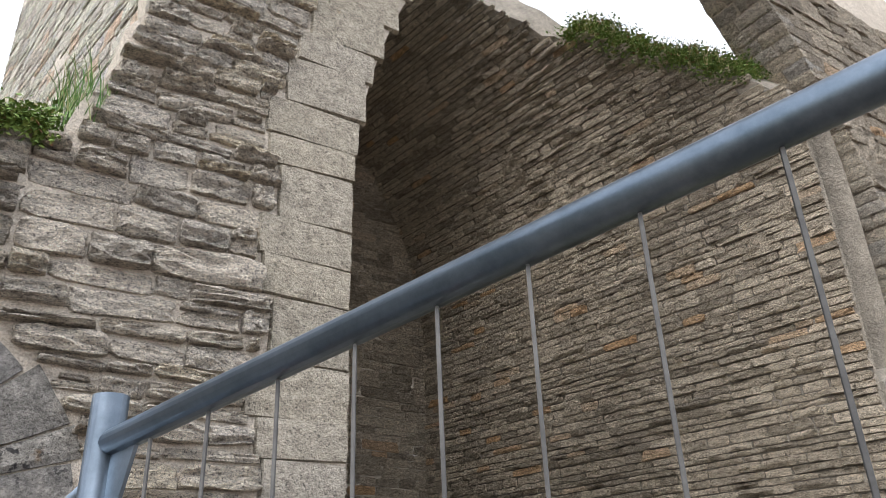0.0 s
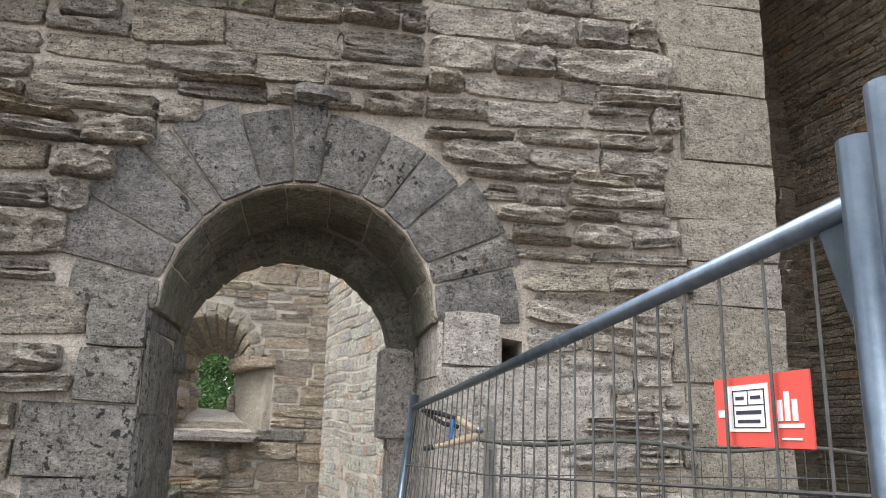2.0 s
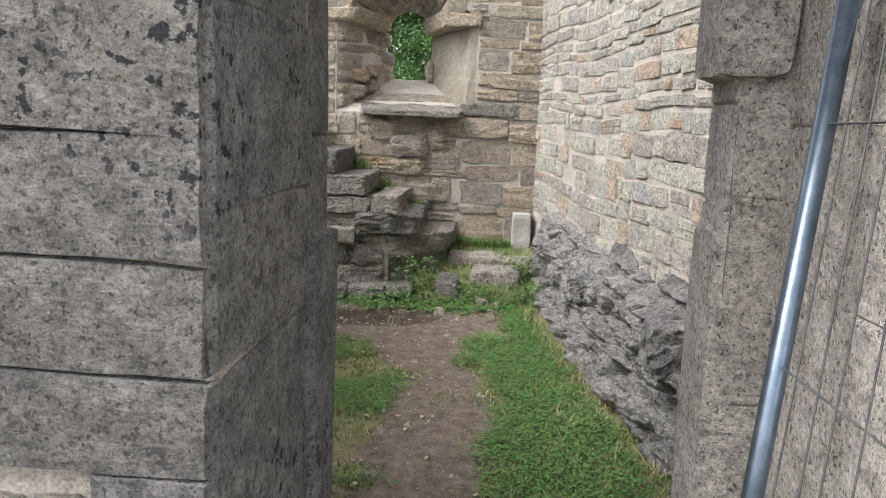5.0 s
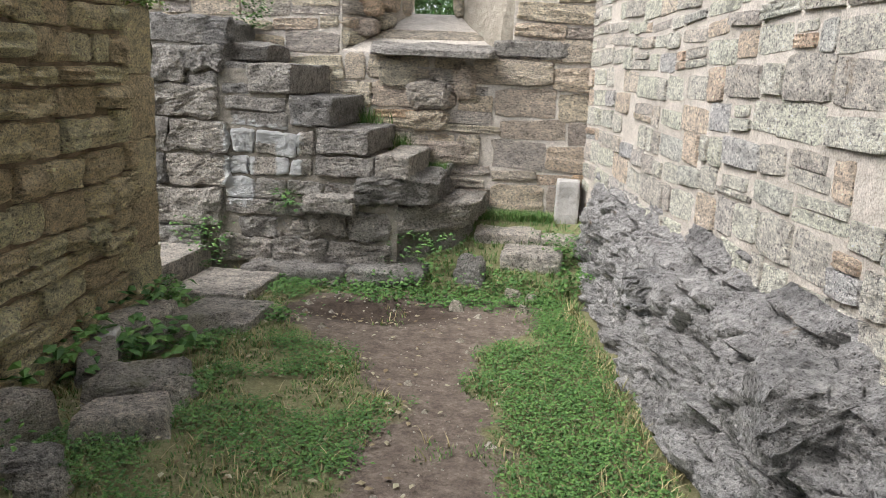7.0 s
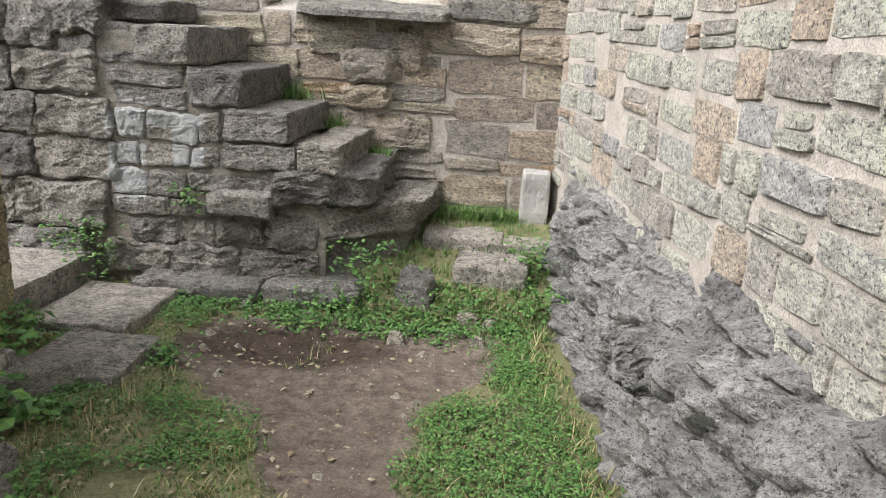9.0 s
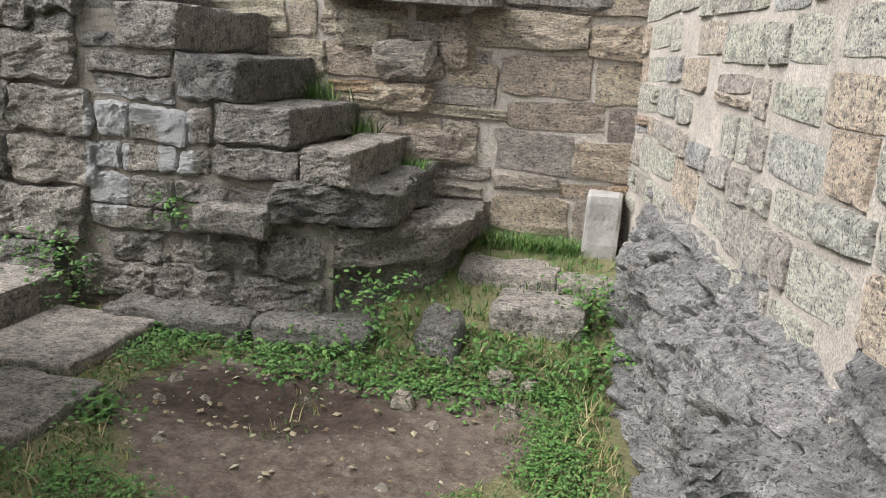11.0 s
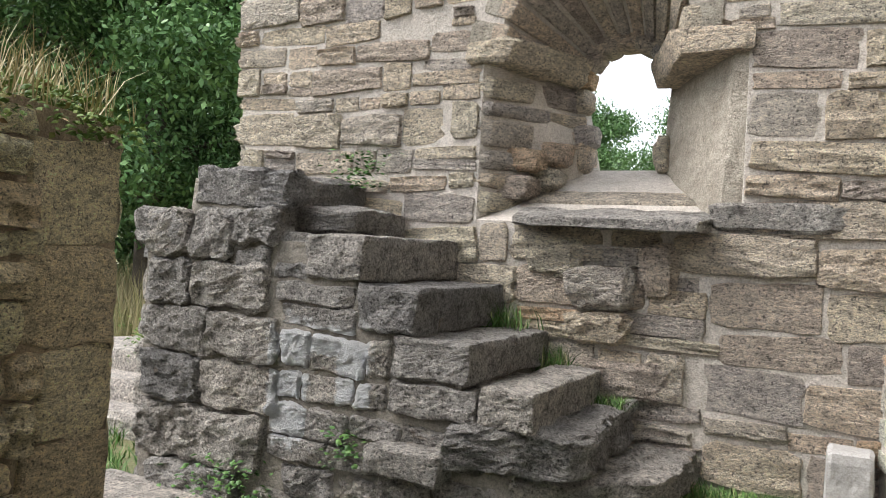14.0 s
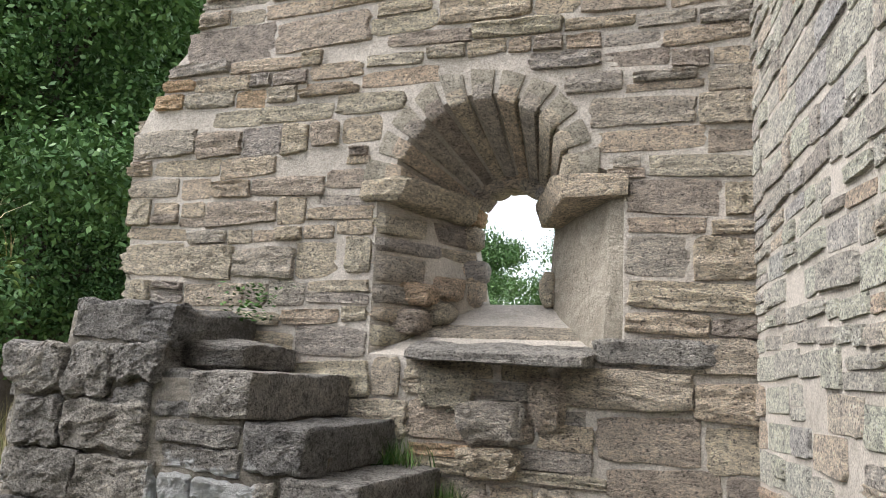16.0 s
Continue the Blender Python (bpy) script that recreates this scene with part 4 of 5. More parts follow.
def row(z0, z1, *xs, out=0.03, amp=0.012):
    """Worn blocks side by side between z0 and z1, meeting at the given places."""
    for x0, x1 in zip(xs, xs[1:]):
        if x1 - x0 < 0.03:
            continue
        o, g = out + rng.uniform(-0.012, 0.018), rng.uniform(0.001, 0.007)
        k = [rng.uniform(-0.012, 0.012) for _ in range(8)]
        q = [(x0 + g + k[0], SF - o + k[1], z0 + g), (x1 - g + k[2], SF - o + k[3], z0 + g + k[4]), (x1 - g, SF + 0.15, z0 + g), (x0 + g, SF + 0.15, z0 + g)]
        p = [(x0 + g + k[5], SF - o * 0.9 + k[6], z1 - g), (x1 - g, SF - o * 0.9 + k[7], z1 - g + k[0]), (x1 - g, SF + 0.15, z1 - g), (x0 + g, SF + 0.15, z1 - g)]
        hexa("stone", q + p, DARK_STONE, stair, 10, amp * 1.25, 0.009, 8)


row(1.50, 1.69, -2.69, -2.14, out=0.0, amp=0.025)
row(1.26, 1.49, -2.98, -2.68, -2.42, out=0.05, amp=0.022)
row(1.33, 1.50, -2.42, -2.16, out=0.03, amp=0.022)
row(1.21, 1.32, -2.42, -2.20, out=0.02)
row(1.03, 1.25, -2.99, -2.68, -2.20, out=0.05, amp=0.022)
row(0.81, 1.02, -2.98, -2.56, -2.14, out=0.05, amp=0.018)
row(0.57, 0.80, -2.98, -2.58, -2.13, out=0.05, amp=0.02)
row(0.30, 0.56, -2.99, -2.71, -2.19, out=0.06, amp=0.024)
row(0.08, 0.29, -2.86, -2.32, out=0.07, amp=0.024)
row(1.28, 1.40, -2.19, -2.01, out=0.01)
row(1.19, 1.275, -2.19, -2.00, out=0.01)
row(1.09, 1.185, -2.16, -1.73, out=0.02)
row(0.98, 1.085, -2.13, -1.71, out=0.02)
row(0.80, 0.97, -2.13, -1.95, -1.67, -1.54, out=0.02)
row(0.66, 0.79, -2.13, -2.0, -1.72, -1.55, out=0.02)
row(0.50, 0.65, -2.17, -1.95, -1.74, out=0.015)
row(0.55, 0.65, -1.73, -1.48, -1.23, out=0.01)
row(0.40, 0.50, -2.18, -1.83, -1.62, out=0.03)
row(0.24, 0.39, -2.08, -1.80, -1.58, out=0.02, amp=0.02)
row(0.26, 0.45, -1.57, -1.32, -1.02, out=0.02, amp=0.026)
row(0.05, 0.25, -2.2, -1.85, -1.45, -1.02, out=0.03, amp=0.026)
masonry(stair, wall_frame(-3.0, EY, -90), KIT_D, 0.1, 1.4, lambda v: [(0.0, EY - SF)], (0.12, 0.2), (0.2, 0.4), 0.02, (0.03, 0.09), "stone", seed=72)
hexa("step", box_corners(-3.06, -2.68, SF - 0.05, EY, 1.30, 1.49), DARK_STONE, stair, 7, 0.023, 0.03, 6)
hexa("step", box_corners(-2.72, -2.26, SF - 0.02, EY, 1.50, 1.69), DARK_STONE, stair, 7, 0.023, 0.03, 6)
hexa("step", box_corners(-2.68, -2.28, SF - 0.03, EY, 1.33, 1.505), DARK_STONE, stair, 7, 0.015, 0.02, 6)
hexa("step", box_corners(-2.6, -2.0, SF + 0.25, EY, 1.40, 1.54), DARK_STONE, stair, 7, 0.023, 0.03, 6)
hexa("step", box_corners(-2.0, -1.70, SF - 0.03, EY, 1.205, 1.40), DARK_STONE, stair, 12, 0.012, 0.008)
hexa("step", box_corners(-1.71, -1.43, SF - 0.03, EY, 1.00, 1.195), DARK_STONE, stair, 12, 0.012, 0.008)
hexa("step", box_corners(-1.535, -1.18, SF - 0.03, EY, 0.83, 0.995), DARK_STONE, stair, 12, 0.012, 0.008)
hexa("step", box_corners(-1.54, -1.14, SF - 0.04, EY - 0.3, 0.685, 0.815), DARK_STONE, stair, 12, 0.012, 0.008)
hexa("step", box_corners(-1.13, -0.905, SF - 0.04, EY, 0.69, 0.84), DARK_STONE, stair, 12, 0.012, 0.008)
hexa("step", [(-1.25, SF - 0.09, 0.50), (-0.74, SF + 0.03, 0.52), (-0.75, EY, 0.52), (-1.25, EY, 0.50), (-1.25, SF - 0.09, 0.70), (-0.73, SF + 0.04, 0.69), (-0.75, EY, 0.70), (-1.25, EY, 0.70)], DARK_STONE, stair, 14, 0.034, 0.02, 8)
hexa("step", [(-1.0, SF - 0.04, 0.31), (-0.52, SF + 0.33, 0.34), (-0.48, EY, 0.34), (-1.0, EY, 0.31), (-1.0, SF - 0.03, 0.50), (-0.50, SF + 0.31, 0.51), (-0.47, EY, 0.52), (-1.0, EY, 0.51)], DARK_STONE, stair, 14, 0.036, 0.02, 8)
hexa("footing_stone", [(-1.02, SF + 0.0, -0.1), (-0.56, SF + 0.34, -0.1), (-0.5, EY, -0.1), (-1.02, EY, -0.1), (-1.02, SF + 0.01, 0.33), (-0.56, SF + 0.36, 0.36), (-0.5, EY, 0.36), (-1.02, EY, 0.33)], DARK_STONE, stair, 9, 0.03, 0.02, 8)
hexa("projecting_block", box_corners(-1.60, -1.25, SF - 0.12, SF + 0.1, 0.44, 0.57), DARK_STONE, stair, 7, 0.011, 0.014)
hexa("footing_stone", box_corners(-2.0, -1.3, SF - 0.22, SF + 0.1, -0.1, 0.10), DARK_STONE, stair, 7, 0.017, 0.02)
hexa("footing_stone", box_corners(-1.28, -0.75, SF - 0.2, SF + 0.2, -0.1, 0.12), DARK_STONE, stair, 7, 0.017, 0.02)
# ---- low steps and loose stones ----
def loose(name, corners, material, label, cat, cuts=7, amp=0.02):
    return tagged(hexa(name, corners, material, None, max(cuts, 6), amp, min(0.018, amp), 7), label, cat)


loose("step_slab", box_corners(-0.50, -0.03, 8.9, 9.3, 0.12, 0.305), SLAB, "worn pale stone step slab, cracked", "step", 9, 0.012)
loose("step_slab", box_corners(-0.04, 0.25, 8.9, 9.3, 0.10, 0.29), SLAB, "small worn stone step slab", "step", 9, 0.012)
loose("step_slab", box_corners(-0.29, 0.12, 8.58, 8.93, -0.02, 0.235), SLAB, "lower worn stone step slab in the grass", "step", 9, 0.012)
loose("corner_stone", box_corners(0.05, 0.22, 9.20, 9.40, 0.28, 0.65), PALESTONE, "pale upright stone in the corner", "stone", 8, 0.007)
loose("boulder", [(-0.62, 8.38, -0.05), (-0.36, 8.3, -0.05), (-0.34, 8.56, -0.05), (-0.62, 8.62, -0.05), (-0.56, 8.44, 0.13), (-0.43, 8.38, 0.13), (-0.37, 8.52, 0.22), (-0.54, 8.58, 0.23)], DARK_STONE, "rounded grey boulder among weeds", "boulder", 8, 0.02)
loose("flat_slab", box_corners(-3.15, -2.27, 7.72, 8.50, -0.05, 0.175), SLAB, "broad flat stone slab beside the wall end", "slab", 9, 0.008)
loose("flat_slab", box_corners(-2.22, -1.72, 7.75, 8.35, -0.05, 0.055), SLAB, "flat weathered slab sunk in grass", "slab", 9, 0.008)
loose("flat_slab", box_corners(-1.95, -1.52, 7.25, 7.7, -0.05, 0.05), SLAB, "square flat slab sunk in grass", "slab", 9, 0.008)


def rubble(x, y, w, d, hgt, turn, tip, material, label):
    """A broken block lying tipped in the weeds."""
    m = pose(x, y, 0, tip, tip * 0.4, turn)
    c = [(-w, -d, -0.08), (w, -d * 0.8, -0.08), (w * 0.9, d, -0.08), (-w, d * 0.9, -0.08), (-w * 0.85, -d * 0.75, hgt), (w * 0.9, -d * 0.6, hgt * 0.85), (w * 0.75, d * 0.85, hgt * 1.1), (-w * 0.7, d * 0.7, hgt)]
    return tagged(hexa("rubble_block", [m @ Vector(p) for p in c], material, None, 8, 0.014, 0.005, 5), label, "stone")


rubble(-2.0, 6.98, 0.13, 0.28, 0.15, -20, 9, SLAB, "long broken stone leaning at the wall foot")
rubble(-1.83, 7.17, 0.13, 0.26, 0.12, -32, -10, MOSSY, "broken grey stone with moss beside weeds")
rubble(-1.66, 6.42, 0.20, 0.15, 0.09, 12, 5, MOSSY, "mossy broken grey stone in weeds")
rubble(-1.92, 6.55, 0.09, 0.13, 0.13, 30, 9, MOSSY, "mossy broken grey stone in weeds")
rubble(-1.53, 6.12, 0.19, 0.15, 0.09, 18, -6, SLAB, "large mossy broken stone beside the grass")
rubble(-1.88, 5.92, 0.12, 0.17, 0.15, -15, 6, MOSSY, "mossy broken grey stone in weeds")
rubble(-1.95, 6.70, 0.05, 0.07, 0.15, 10, 4, PALESTONE, "small pale stone on the rubble")

for i, (x, y, w, d, hh) in enumerate(((-1.62, 6.62, 0.12, 0.10, 0.06), (-1.48, 6.4, 0.09, 0.12, 0.07), (-1.9, 7.0, 0.10, 0.14, 0.12), (-1.66, 5.72, 0.12, 0.10, 0.07), (-1.52, 5.62, 0.08, 0.08, 0.05))):
    loose("rubble_block", [(x - w, y - d, -0.04), (x + w, y - d * 0.8, -0.04), (x + w * 0.9, y + d, -0.04), (x - w, y + d * 0.8, -0.04), (x - w * 0.8, y - d * 0.8, hh), (x + w * 0.8, y - d * 0.6, hh * 0.7), (x + w * 0.7, y + d * 0.8, hh * 1.2), (x - w * 0.8, y + d * 0.6, hh * 1.3)], DARK_STONE, "mossy broken grey stone in weeds", "stone", 5, 0.02)

# ---- left wall stub ----
LX, LEND = -1.78, 7.74
left_wall = tagged(slab("wall_left", wall_frame(LX, 4.2, 97.4), [(0, -0.6), (LEND - 4.2, -0.6), (LEND - 4.2, 1.74), (2.6, 1.8), (0, 2.3)], 0.55, BROWN_MORTAR), "shaded brown rubble wall stub with ashlar end", "wall")
LF = wall_frame(LX, 4.2, 97.4)
masonry(left_wall, LF, KIT_B, -0.2, 1.74, lambda v: [(1.0, LEND - 4.2 - 0.36 - 0.05 * math.sin(v * 13))], (0.09, 0.17), (0.14, 0.36), 0.022, (0.02, 0.075), "stone", near=lambda u, v: True, seed=81)
masonry(left_wall, LF, KIT_B, 0.1, 1.70, lambda v: [(LEND - 4.2 - 0.36 - 0.05 * math.sin(v * 13), LEND - 4.2)], (0.22, 0.38), (0.3, 0.5), 0.008, (0.018, 0.024), "ashlar_block", near=lambda u, v: True, seed=82, wave=0)
masonry(left_wall, LF @ pose(LEND - 4.2, 0, 0, 0, 0, 90), KIT_B, -0.2, 1.72, lambda v: [(0.0, 0.55)], (0.22, 0.38), (0.3, 0.6), 0.008, (0.018, 0.024), "ashlar_block", near=lambda u, v: True, seed=83, wave=0)

# ---- ground ----
PATH_Y = (3.0, 5.0, 6.2, 6.7, 7.15, 7.5, 7.8, 8.12, 8.3)
PATH_L = (-0.62, -0.60, -0.58, -0.58, -0.90, -1.30, -1.55, -1.44, -0.9)
PATH_R = (-0.05, -0.12, -0.09, -0.18, -0.34, -0.24, 0.02, -0.02, -0.2)


def turf_at(x, y):
    """How grassy the ground is at a place."""
    if not (-2.4 < x < 1.2 and 3.0 < y < 9.5):
        return 1.0 if y > 3 else 0.3
    wob = 0.13 * noise.noise(Vector((x * 3, y * 3, 1))) + 0.09 * noise.noise(Vector((x * 9, y * 9, 4)))
    left = np.interp(y, PATH_Y, PATH_L) + wob
    right = np.interp(y, PATH_Y, PATH_R) + wob
    k = max(left - x, x - right) / 0.16
    if y > 8.25:
        k = max(k, (y - 8.25) / 0.1)
    return max(0.0, min(1.0, 0.35 + k)) * (0.70 if x < -0.5 else 1.0)


def ground_z(x, y):
    z = 0.02 * noise.noise(Vector((x * 1.3, y * 1.3, 0))) - 0.01
    z -= 0.05 * max(0.0, 1 - ((x + 0.98) / 0.5) ** 2 - ((y - 7.85) / 0.26) ** 2)
    if y > 8.25 and -1.3 < x < 0.6:
        z += 0.36 * min(1, (y - 8.25) / 1.0) * max(0.0, min(1.0, (x + 1.25) / 0.5))
    return z


xs = [-400, -120, -40, -15, -8, -5] + [-4 + 0.09 * i for i in range(72)] + [2.6, 4, 8, 15, 40, 120, 400]
ys = [-400, -100, -30, -10, -3, 0, 1.5, 2.5] + [3 + 0.09 * i for i in range(78)] + [10.2, 11, 13, 16, 22, 40, 100, 300, 900]
vs = [(x, y, ground_z(x, y) if abs(x) < 6 and 0 < y < 12 else 0.0) for x in xs for y in ys]
fs = [(i * len(ys) + k, (i + 1) * len(ys) + k, (i + 1) * len(ys) + k + 1, i * len(ys) + k + 1) for i in range(len(xs) - 1) for k in range(len(ys) - 1)]
ground = tagged(mesh_ob("ground", vs, fs, GROUND, smooth=True), "trodden earth path between strips of grass", "ground", kind="structure")
att = ground.data.attributes.new("turf", "FLOAT", "POINT")
att.data.foreach_set("value", [turf_at(v[0], v[1]) for v in vs])
damp = ground.data.attributes.new("damp", "FLOAT", "POINT")
damp.data.foreach_set("value", [max(0.0, min(1.0, 1.6 - 1.6 * (((v[0] + 0.98) / 0.62) ** 2 + ((v[1] - 7.88) / 0.28) ** 2) + 0.6 * noise.noise(Vector((v[0] * 6, v[1] * 6, 0))))) for v in vs])


def blades(name, spots, material, hts, wid=0.004, per=1, lean=0.5, seed=3):
    r = random.Random(seed)
    vs, fs = [], []
    for x, y, z, k in spots:
        for _ in range(per):
            a = r.uniform(0, 2 * math.pi)
            hgt = r.uniform(*hts) * k
            dx, dy = math.cos(a), math.sin(a)
            l = r.uniform(0.1, lean) * hgt
            w = wid * r.uniform(0.6, 1.3)
            px, py = x + r.uniform(-0.015, 0.015), y + r.uniform(-0.015, 0.015)
            b = len(vs)
            vs += [(px - dy * w, py + dx * w, z), (px + dy * w, py - dx * w, z), (px + dx * l * 0.4 + dy * w * 0.7, py + dy * l * 0.4 - dx * w * 0.7, z + hgt * 0.6), (px + dx * l * 0.4 - dy * w * 0.7, py + dy * l * 0.4 + dx * w * 0.7, z + hgt * 0.6), (px + dx * l, py + dy * l, z + hgt)]
            fs += [(b, b + 1, b + 2, b + 3), (b + 3, b + 2, b + 4)]
    return mesh_ob(name, vs, fs, material)


def leaves(name, spots, material, size=(0.02, 0.04), per=6, spread=0.06, rise=(0.02, 0.08), seed=4, flat=0.6):
    """Broad leaves, each a folded pointed blade."""
    r = random.Random(seed)
    vs, fs = [], []
    for x, y, z, k in spots:
        for _ in range(per):
            a = r.uniform(0, 2 * math.pi)
            c = Vector((x + r.gauss(0, spread) * k, y + r.gauss(0, spread) * k, z + r.uniform(*rise) * k))
            s = r.uniform(*size)
            d = Vector((math.cos(a), math.sin(a), r.uniform(-flat, flat) * 0.6)).normalized()
            t = Vector((-math.sin(a), math.cos(a), r.uniform(-flat, flat))).normalized()
            n = d.cross(t)
            b = len(vs)
            vs += [c, c + d * s * 0.6 + t * s * 0.5, c + d * s * 1.5 - n * s * 0.2, c + d * s * 0.6 - t * s * 0.5, c + d * s * 0.7 + n * s * 0.18]
            fs += [(b, b + 4, b + 1), (b + 1, b + 4, b + 2), (b + 2, b + 4, b + 3), (b + 3, b + 4, b)]
    return mesh_ob(name, vs, fs, material)


r3 = random.Random(91)
spots, dry, herbs = [], [], []
while len(spots) < 15000:
    x, y = r3.uniform(-2.1, 0.9), r3.uniform(4.2, 8.6)
    if x > right_x(y) - 0.2:
        continue
    k = turf_at(x, y) + 0.9 * noise.noise(Vector((x * 3, y * 3, 5))) + (0.0 if x < -0.5 else 0.05)
    if r3.random() < k - 0.25:
        spots.append((x, y, ground_z(x, y) - 0.003, 1.0))
        if r3.random() < (0.16 if x < -0.5 else 0.05):
            dry.append((x, y, ground_z(x, y), 1.0))
tagged(blades("grass", spots, GRASS, (0.008, 0.026), 0.003, 3, 1.5, 5), "short green grass beside the trodden path", "grass", kind="stuff")
tagged(blades("dry_grass", dry, DRYGRASS, (0.02, 0.06), 0.0025, 3, 1.8, 6), "dry straw among the grass", "grass", kind="stuff")

# ---- site fence ----
def fence_panel(top0, top1, foot0, foot1, gap, levels, rail):
    e = tagged(empty("site_fence", foot0), "galvanised steel site fence panel with wire mesh", "fence", "site fence panels")
    inv = Matrix.Translation(-Vector(foot0))

    def t(nm, pts, rad, m, sides):
        return tube(nm, [inv @ Vector(p) for p in pts], rad, m, e, sides)
    t("post", [foot0, top0], 0.018, STEEL, 16)
    t("post", [foot1, top1], 0.018, STEEL, 16)
    up0, up1 = (top0 - foot0).normalized(), (top1 - foot1).normalized()
    d = (top1 - top0).normalized()
    n0, n1 = top0 - up0 * 0.05, top1 - up1 * 0.05
    b0, b1 = foot0 + up0 * 0.2, foot1 + up1 * 0.2
    bar = t("top_rail", [n0, n0.lerp(n1, 0.5) - Vector((0, 0, 0.004)), n1], rail, STEEL, 18)
    t("bottom_rail", [b0, b1], 0.019, STEEL, 12)
    for p, dd, u in ((n0, d, up0), (n1, -d, up1)):
        side = dd.cross(u).normalized() * 0.002
        tri = [p + dd * 0.016, p + dd * 0.062, p + dd * 0.017 - u * 0.125]
        vs = [inv @ (q + side) for q in tri] + [inv @ (q - side) for q in tri]
        mesh_ob("gusset_plate", vs, [(0, 1, 2), (5, 4, 3), (0, 3, 4, 1), (1, 4, 5, 2), (2, 5, 3, 0)], STEEL, e)
    n = int((top1 - top0).length / gap)
    for i in range(1, n):
        k = i / n + 0.002 * math.sin(i * 5.1)
        bend = d * 0.006 * math.sin(i * 2.7)
        t("vertical_wire", [b0.lerp(b1, k), (b0.lerp(b1, k) + n0.lerp(n1, k)) * 0.5 + bend, n0.lerp(n1, k)], 0.0019, WIRE, 4)
    for k in levels:
        sag = Vector((0, 0, -0.01))
        t("horizontal_wire", [b0.lerp(n0, k), (b0.lerp(n0, k) + b1.lerp(n1, k)) * 0.5 + sag, b1.lerp(n1, k)], 0.0021, WIRE, 4)
    return e


fence_panel(Vector((0.470, 0.929, 1.899)), Vector((1.279, -1.42, 2.21)), Vector((0.475, 0.919, 0.0)), Vector((1.279, -1.42, 0.2)), 0.081, (0.15, 0.3, 0.45), 0.0135)
fence_panel(Vector((0.479, 0.978, 1.873)), Vector((0.472, 3.55, 1.775)), Vector((0.483, 0.970, 0.0)), Vector((0.26, 3.36, 0.0)), 0.075, (0.2, 0.4, 0.6, 0.86), 0.011)
bar = tagged(empty("mesh_barrier", (0.72, 3.12, 0)), "low wire-mesh barrier across the tall arch", "barrier")
for i in range(34):
    tube("vertical_wire", [(0.08 * i, -0.002 * i, 0.05), (0.08 * i, -0.002 * i, 1.60)], 0.0018, WIRE, bar, 4)
for z in (0.3, 0.6, 0.9, 1.2, 1.5):
    tube("horizontal_wire", [(0, 0, z), (2.64, -0.066, z)], 0.0018, WIRE, bar, 4)
tube("end_post", [(2.68, -0.067, -0.1), (2.68, -0.067, 1.62)], 0.02, STEEL, bar, 12)
tube("end_post", [(-0.03, 0.03, -0.1), (-0.03, 0.03, 1.58)], 0.008, WIRE, bar, 8)
for x, y in ((0.48, 0.945), (0.26, 3.30), (1.279, -1.42)):
    tagged(hexa("concrete_block", box_corners(x - 0.12, x + 0.12, y - 0.33, y + 0.33, -0.03, 0.11), DARK_STONE, None, 3, 0.003, 0.012), "grey concrete block carrying the fence posts", "block", "blocks under the fence")

# red tag on the fence mesh
sg = tagged(empty("notice_tag", (0.488, 1.245, 1.628)), "small red plastic tag with white printed panel on the fence mesh", "sign")
sg.matrix_basis = pose(0.488, 1.245, 1.628, 0, 0, -91)


TAG_W, TAG_H = 0.17 / 0.43, 0.069 / 0.285


def plate(nm, x0, x1, z0, z1, y, m, par, d=0.002):
    return mesh_ob(nm, box_corners(x0 * TAG_W, x1 * TAG_W, y * 0.4 - d * 0.4, y * 0.4, z0 * TAG_H, z1 * TAG_H), [(0, 1, 5, 4), (1, 2, 6, 5), (2, 3, 7, 6), (3, 0, 4, 7), (4, 5, 6, 7), (3, 2, 1, 0)], m, par)


plate("board", 0.0, 0.43, 0.0, 0.285, 0.0, RED, sg, 0.004)
plate("panel", 0.075, 0.265, 0.06, 0.25, -0.0045, WHITE, sg)
for x0, x1, z0, z1 in ((0.10, 0.25, 0.225, 0.229), (0.10, 0.25, 0.165, 0.169), (0.10, 0.25, 0.075, 0.079), (0.10, 0.104, 0.075, 0.229), (0.246, 0.25, 0.075, 0.229), (0.172, 0.175, 0.165, 0.229)):
    plate("printed_line", x0, x1, z0, z1, -0.007, INK, sg, 0.001)
for x0, x1, z0, z1 in ((0.115, 0.155, 0.19, 0.203), (0.187, 0.232, 0.19, 0.203), (0.115, 0.232, 0.13, 0.145), (0.12, 0.225, 0.095, 0.108)):
    plate("printed_word", x0, x1, z0, z1, -0.007, INK, sg, 0.001)
for x0, x1, z0, z1 in ((0.02, 0.065, 0.12, 0.15), (0.30, 0.32, 0.10, 0.18), (0.33, 0.35, 0.10, 0.21), (0.36, 0.38, 0.10, 0.18), (0.30, 0.40, 0.075, 0.09), (0.31, 0.39, 0.03, 0.038)):
    plate("printed_mark", x0, x1, z0, z1, -0.0045, WHITE, sg)

# ratchet strap that ties the fence to the barrier
st = tagged(empty("ratchet_strap", (0.46, 3.2, 1.7)), "ratchet tie-down with black and blue webbing and brass lever", "strap")


def rel(pts):
    return [Vector(p) - Vector((0.46, 3.2, 1.7)) for p in pts]


tube("webbing", rel([(0.47, 3.3, 1.71), (0.52, 3.22, 1.70), (0.57, 3.16, 1.68)]), 0.009, BLACK, st, 8)
tube("webbing", rel([(0.48, 3.28, 1.70), (0.53, 3.2, 1.665), (0.57, 3.15, 1.655)]), 0.008, BLACK, st, 8)
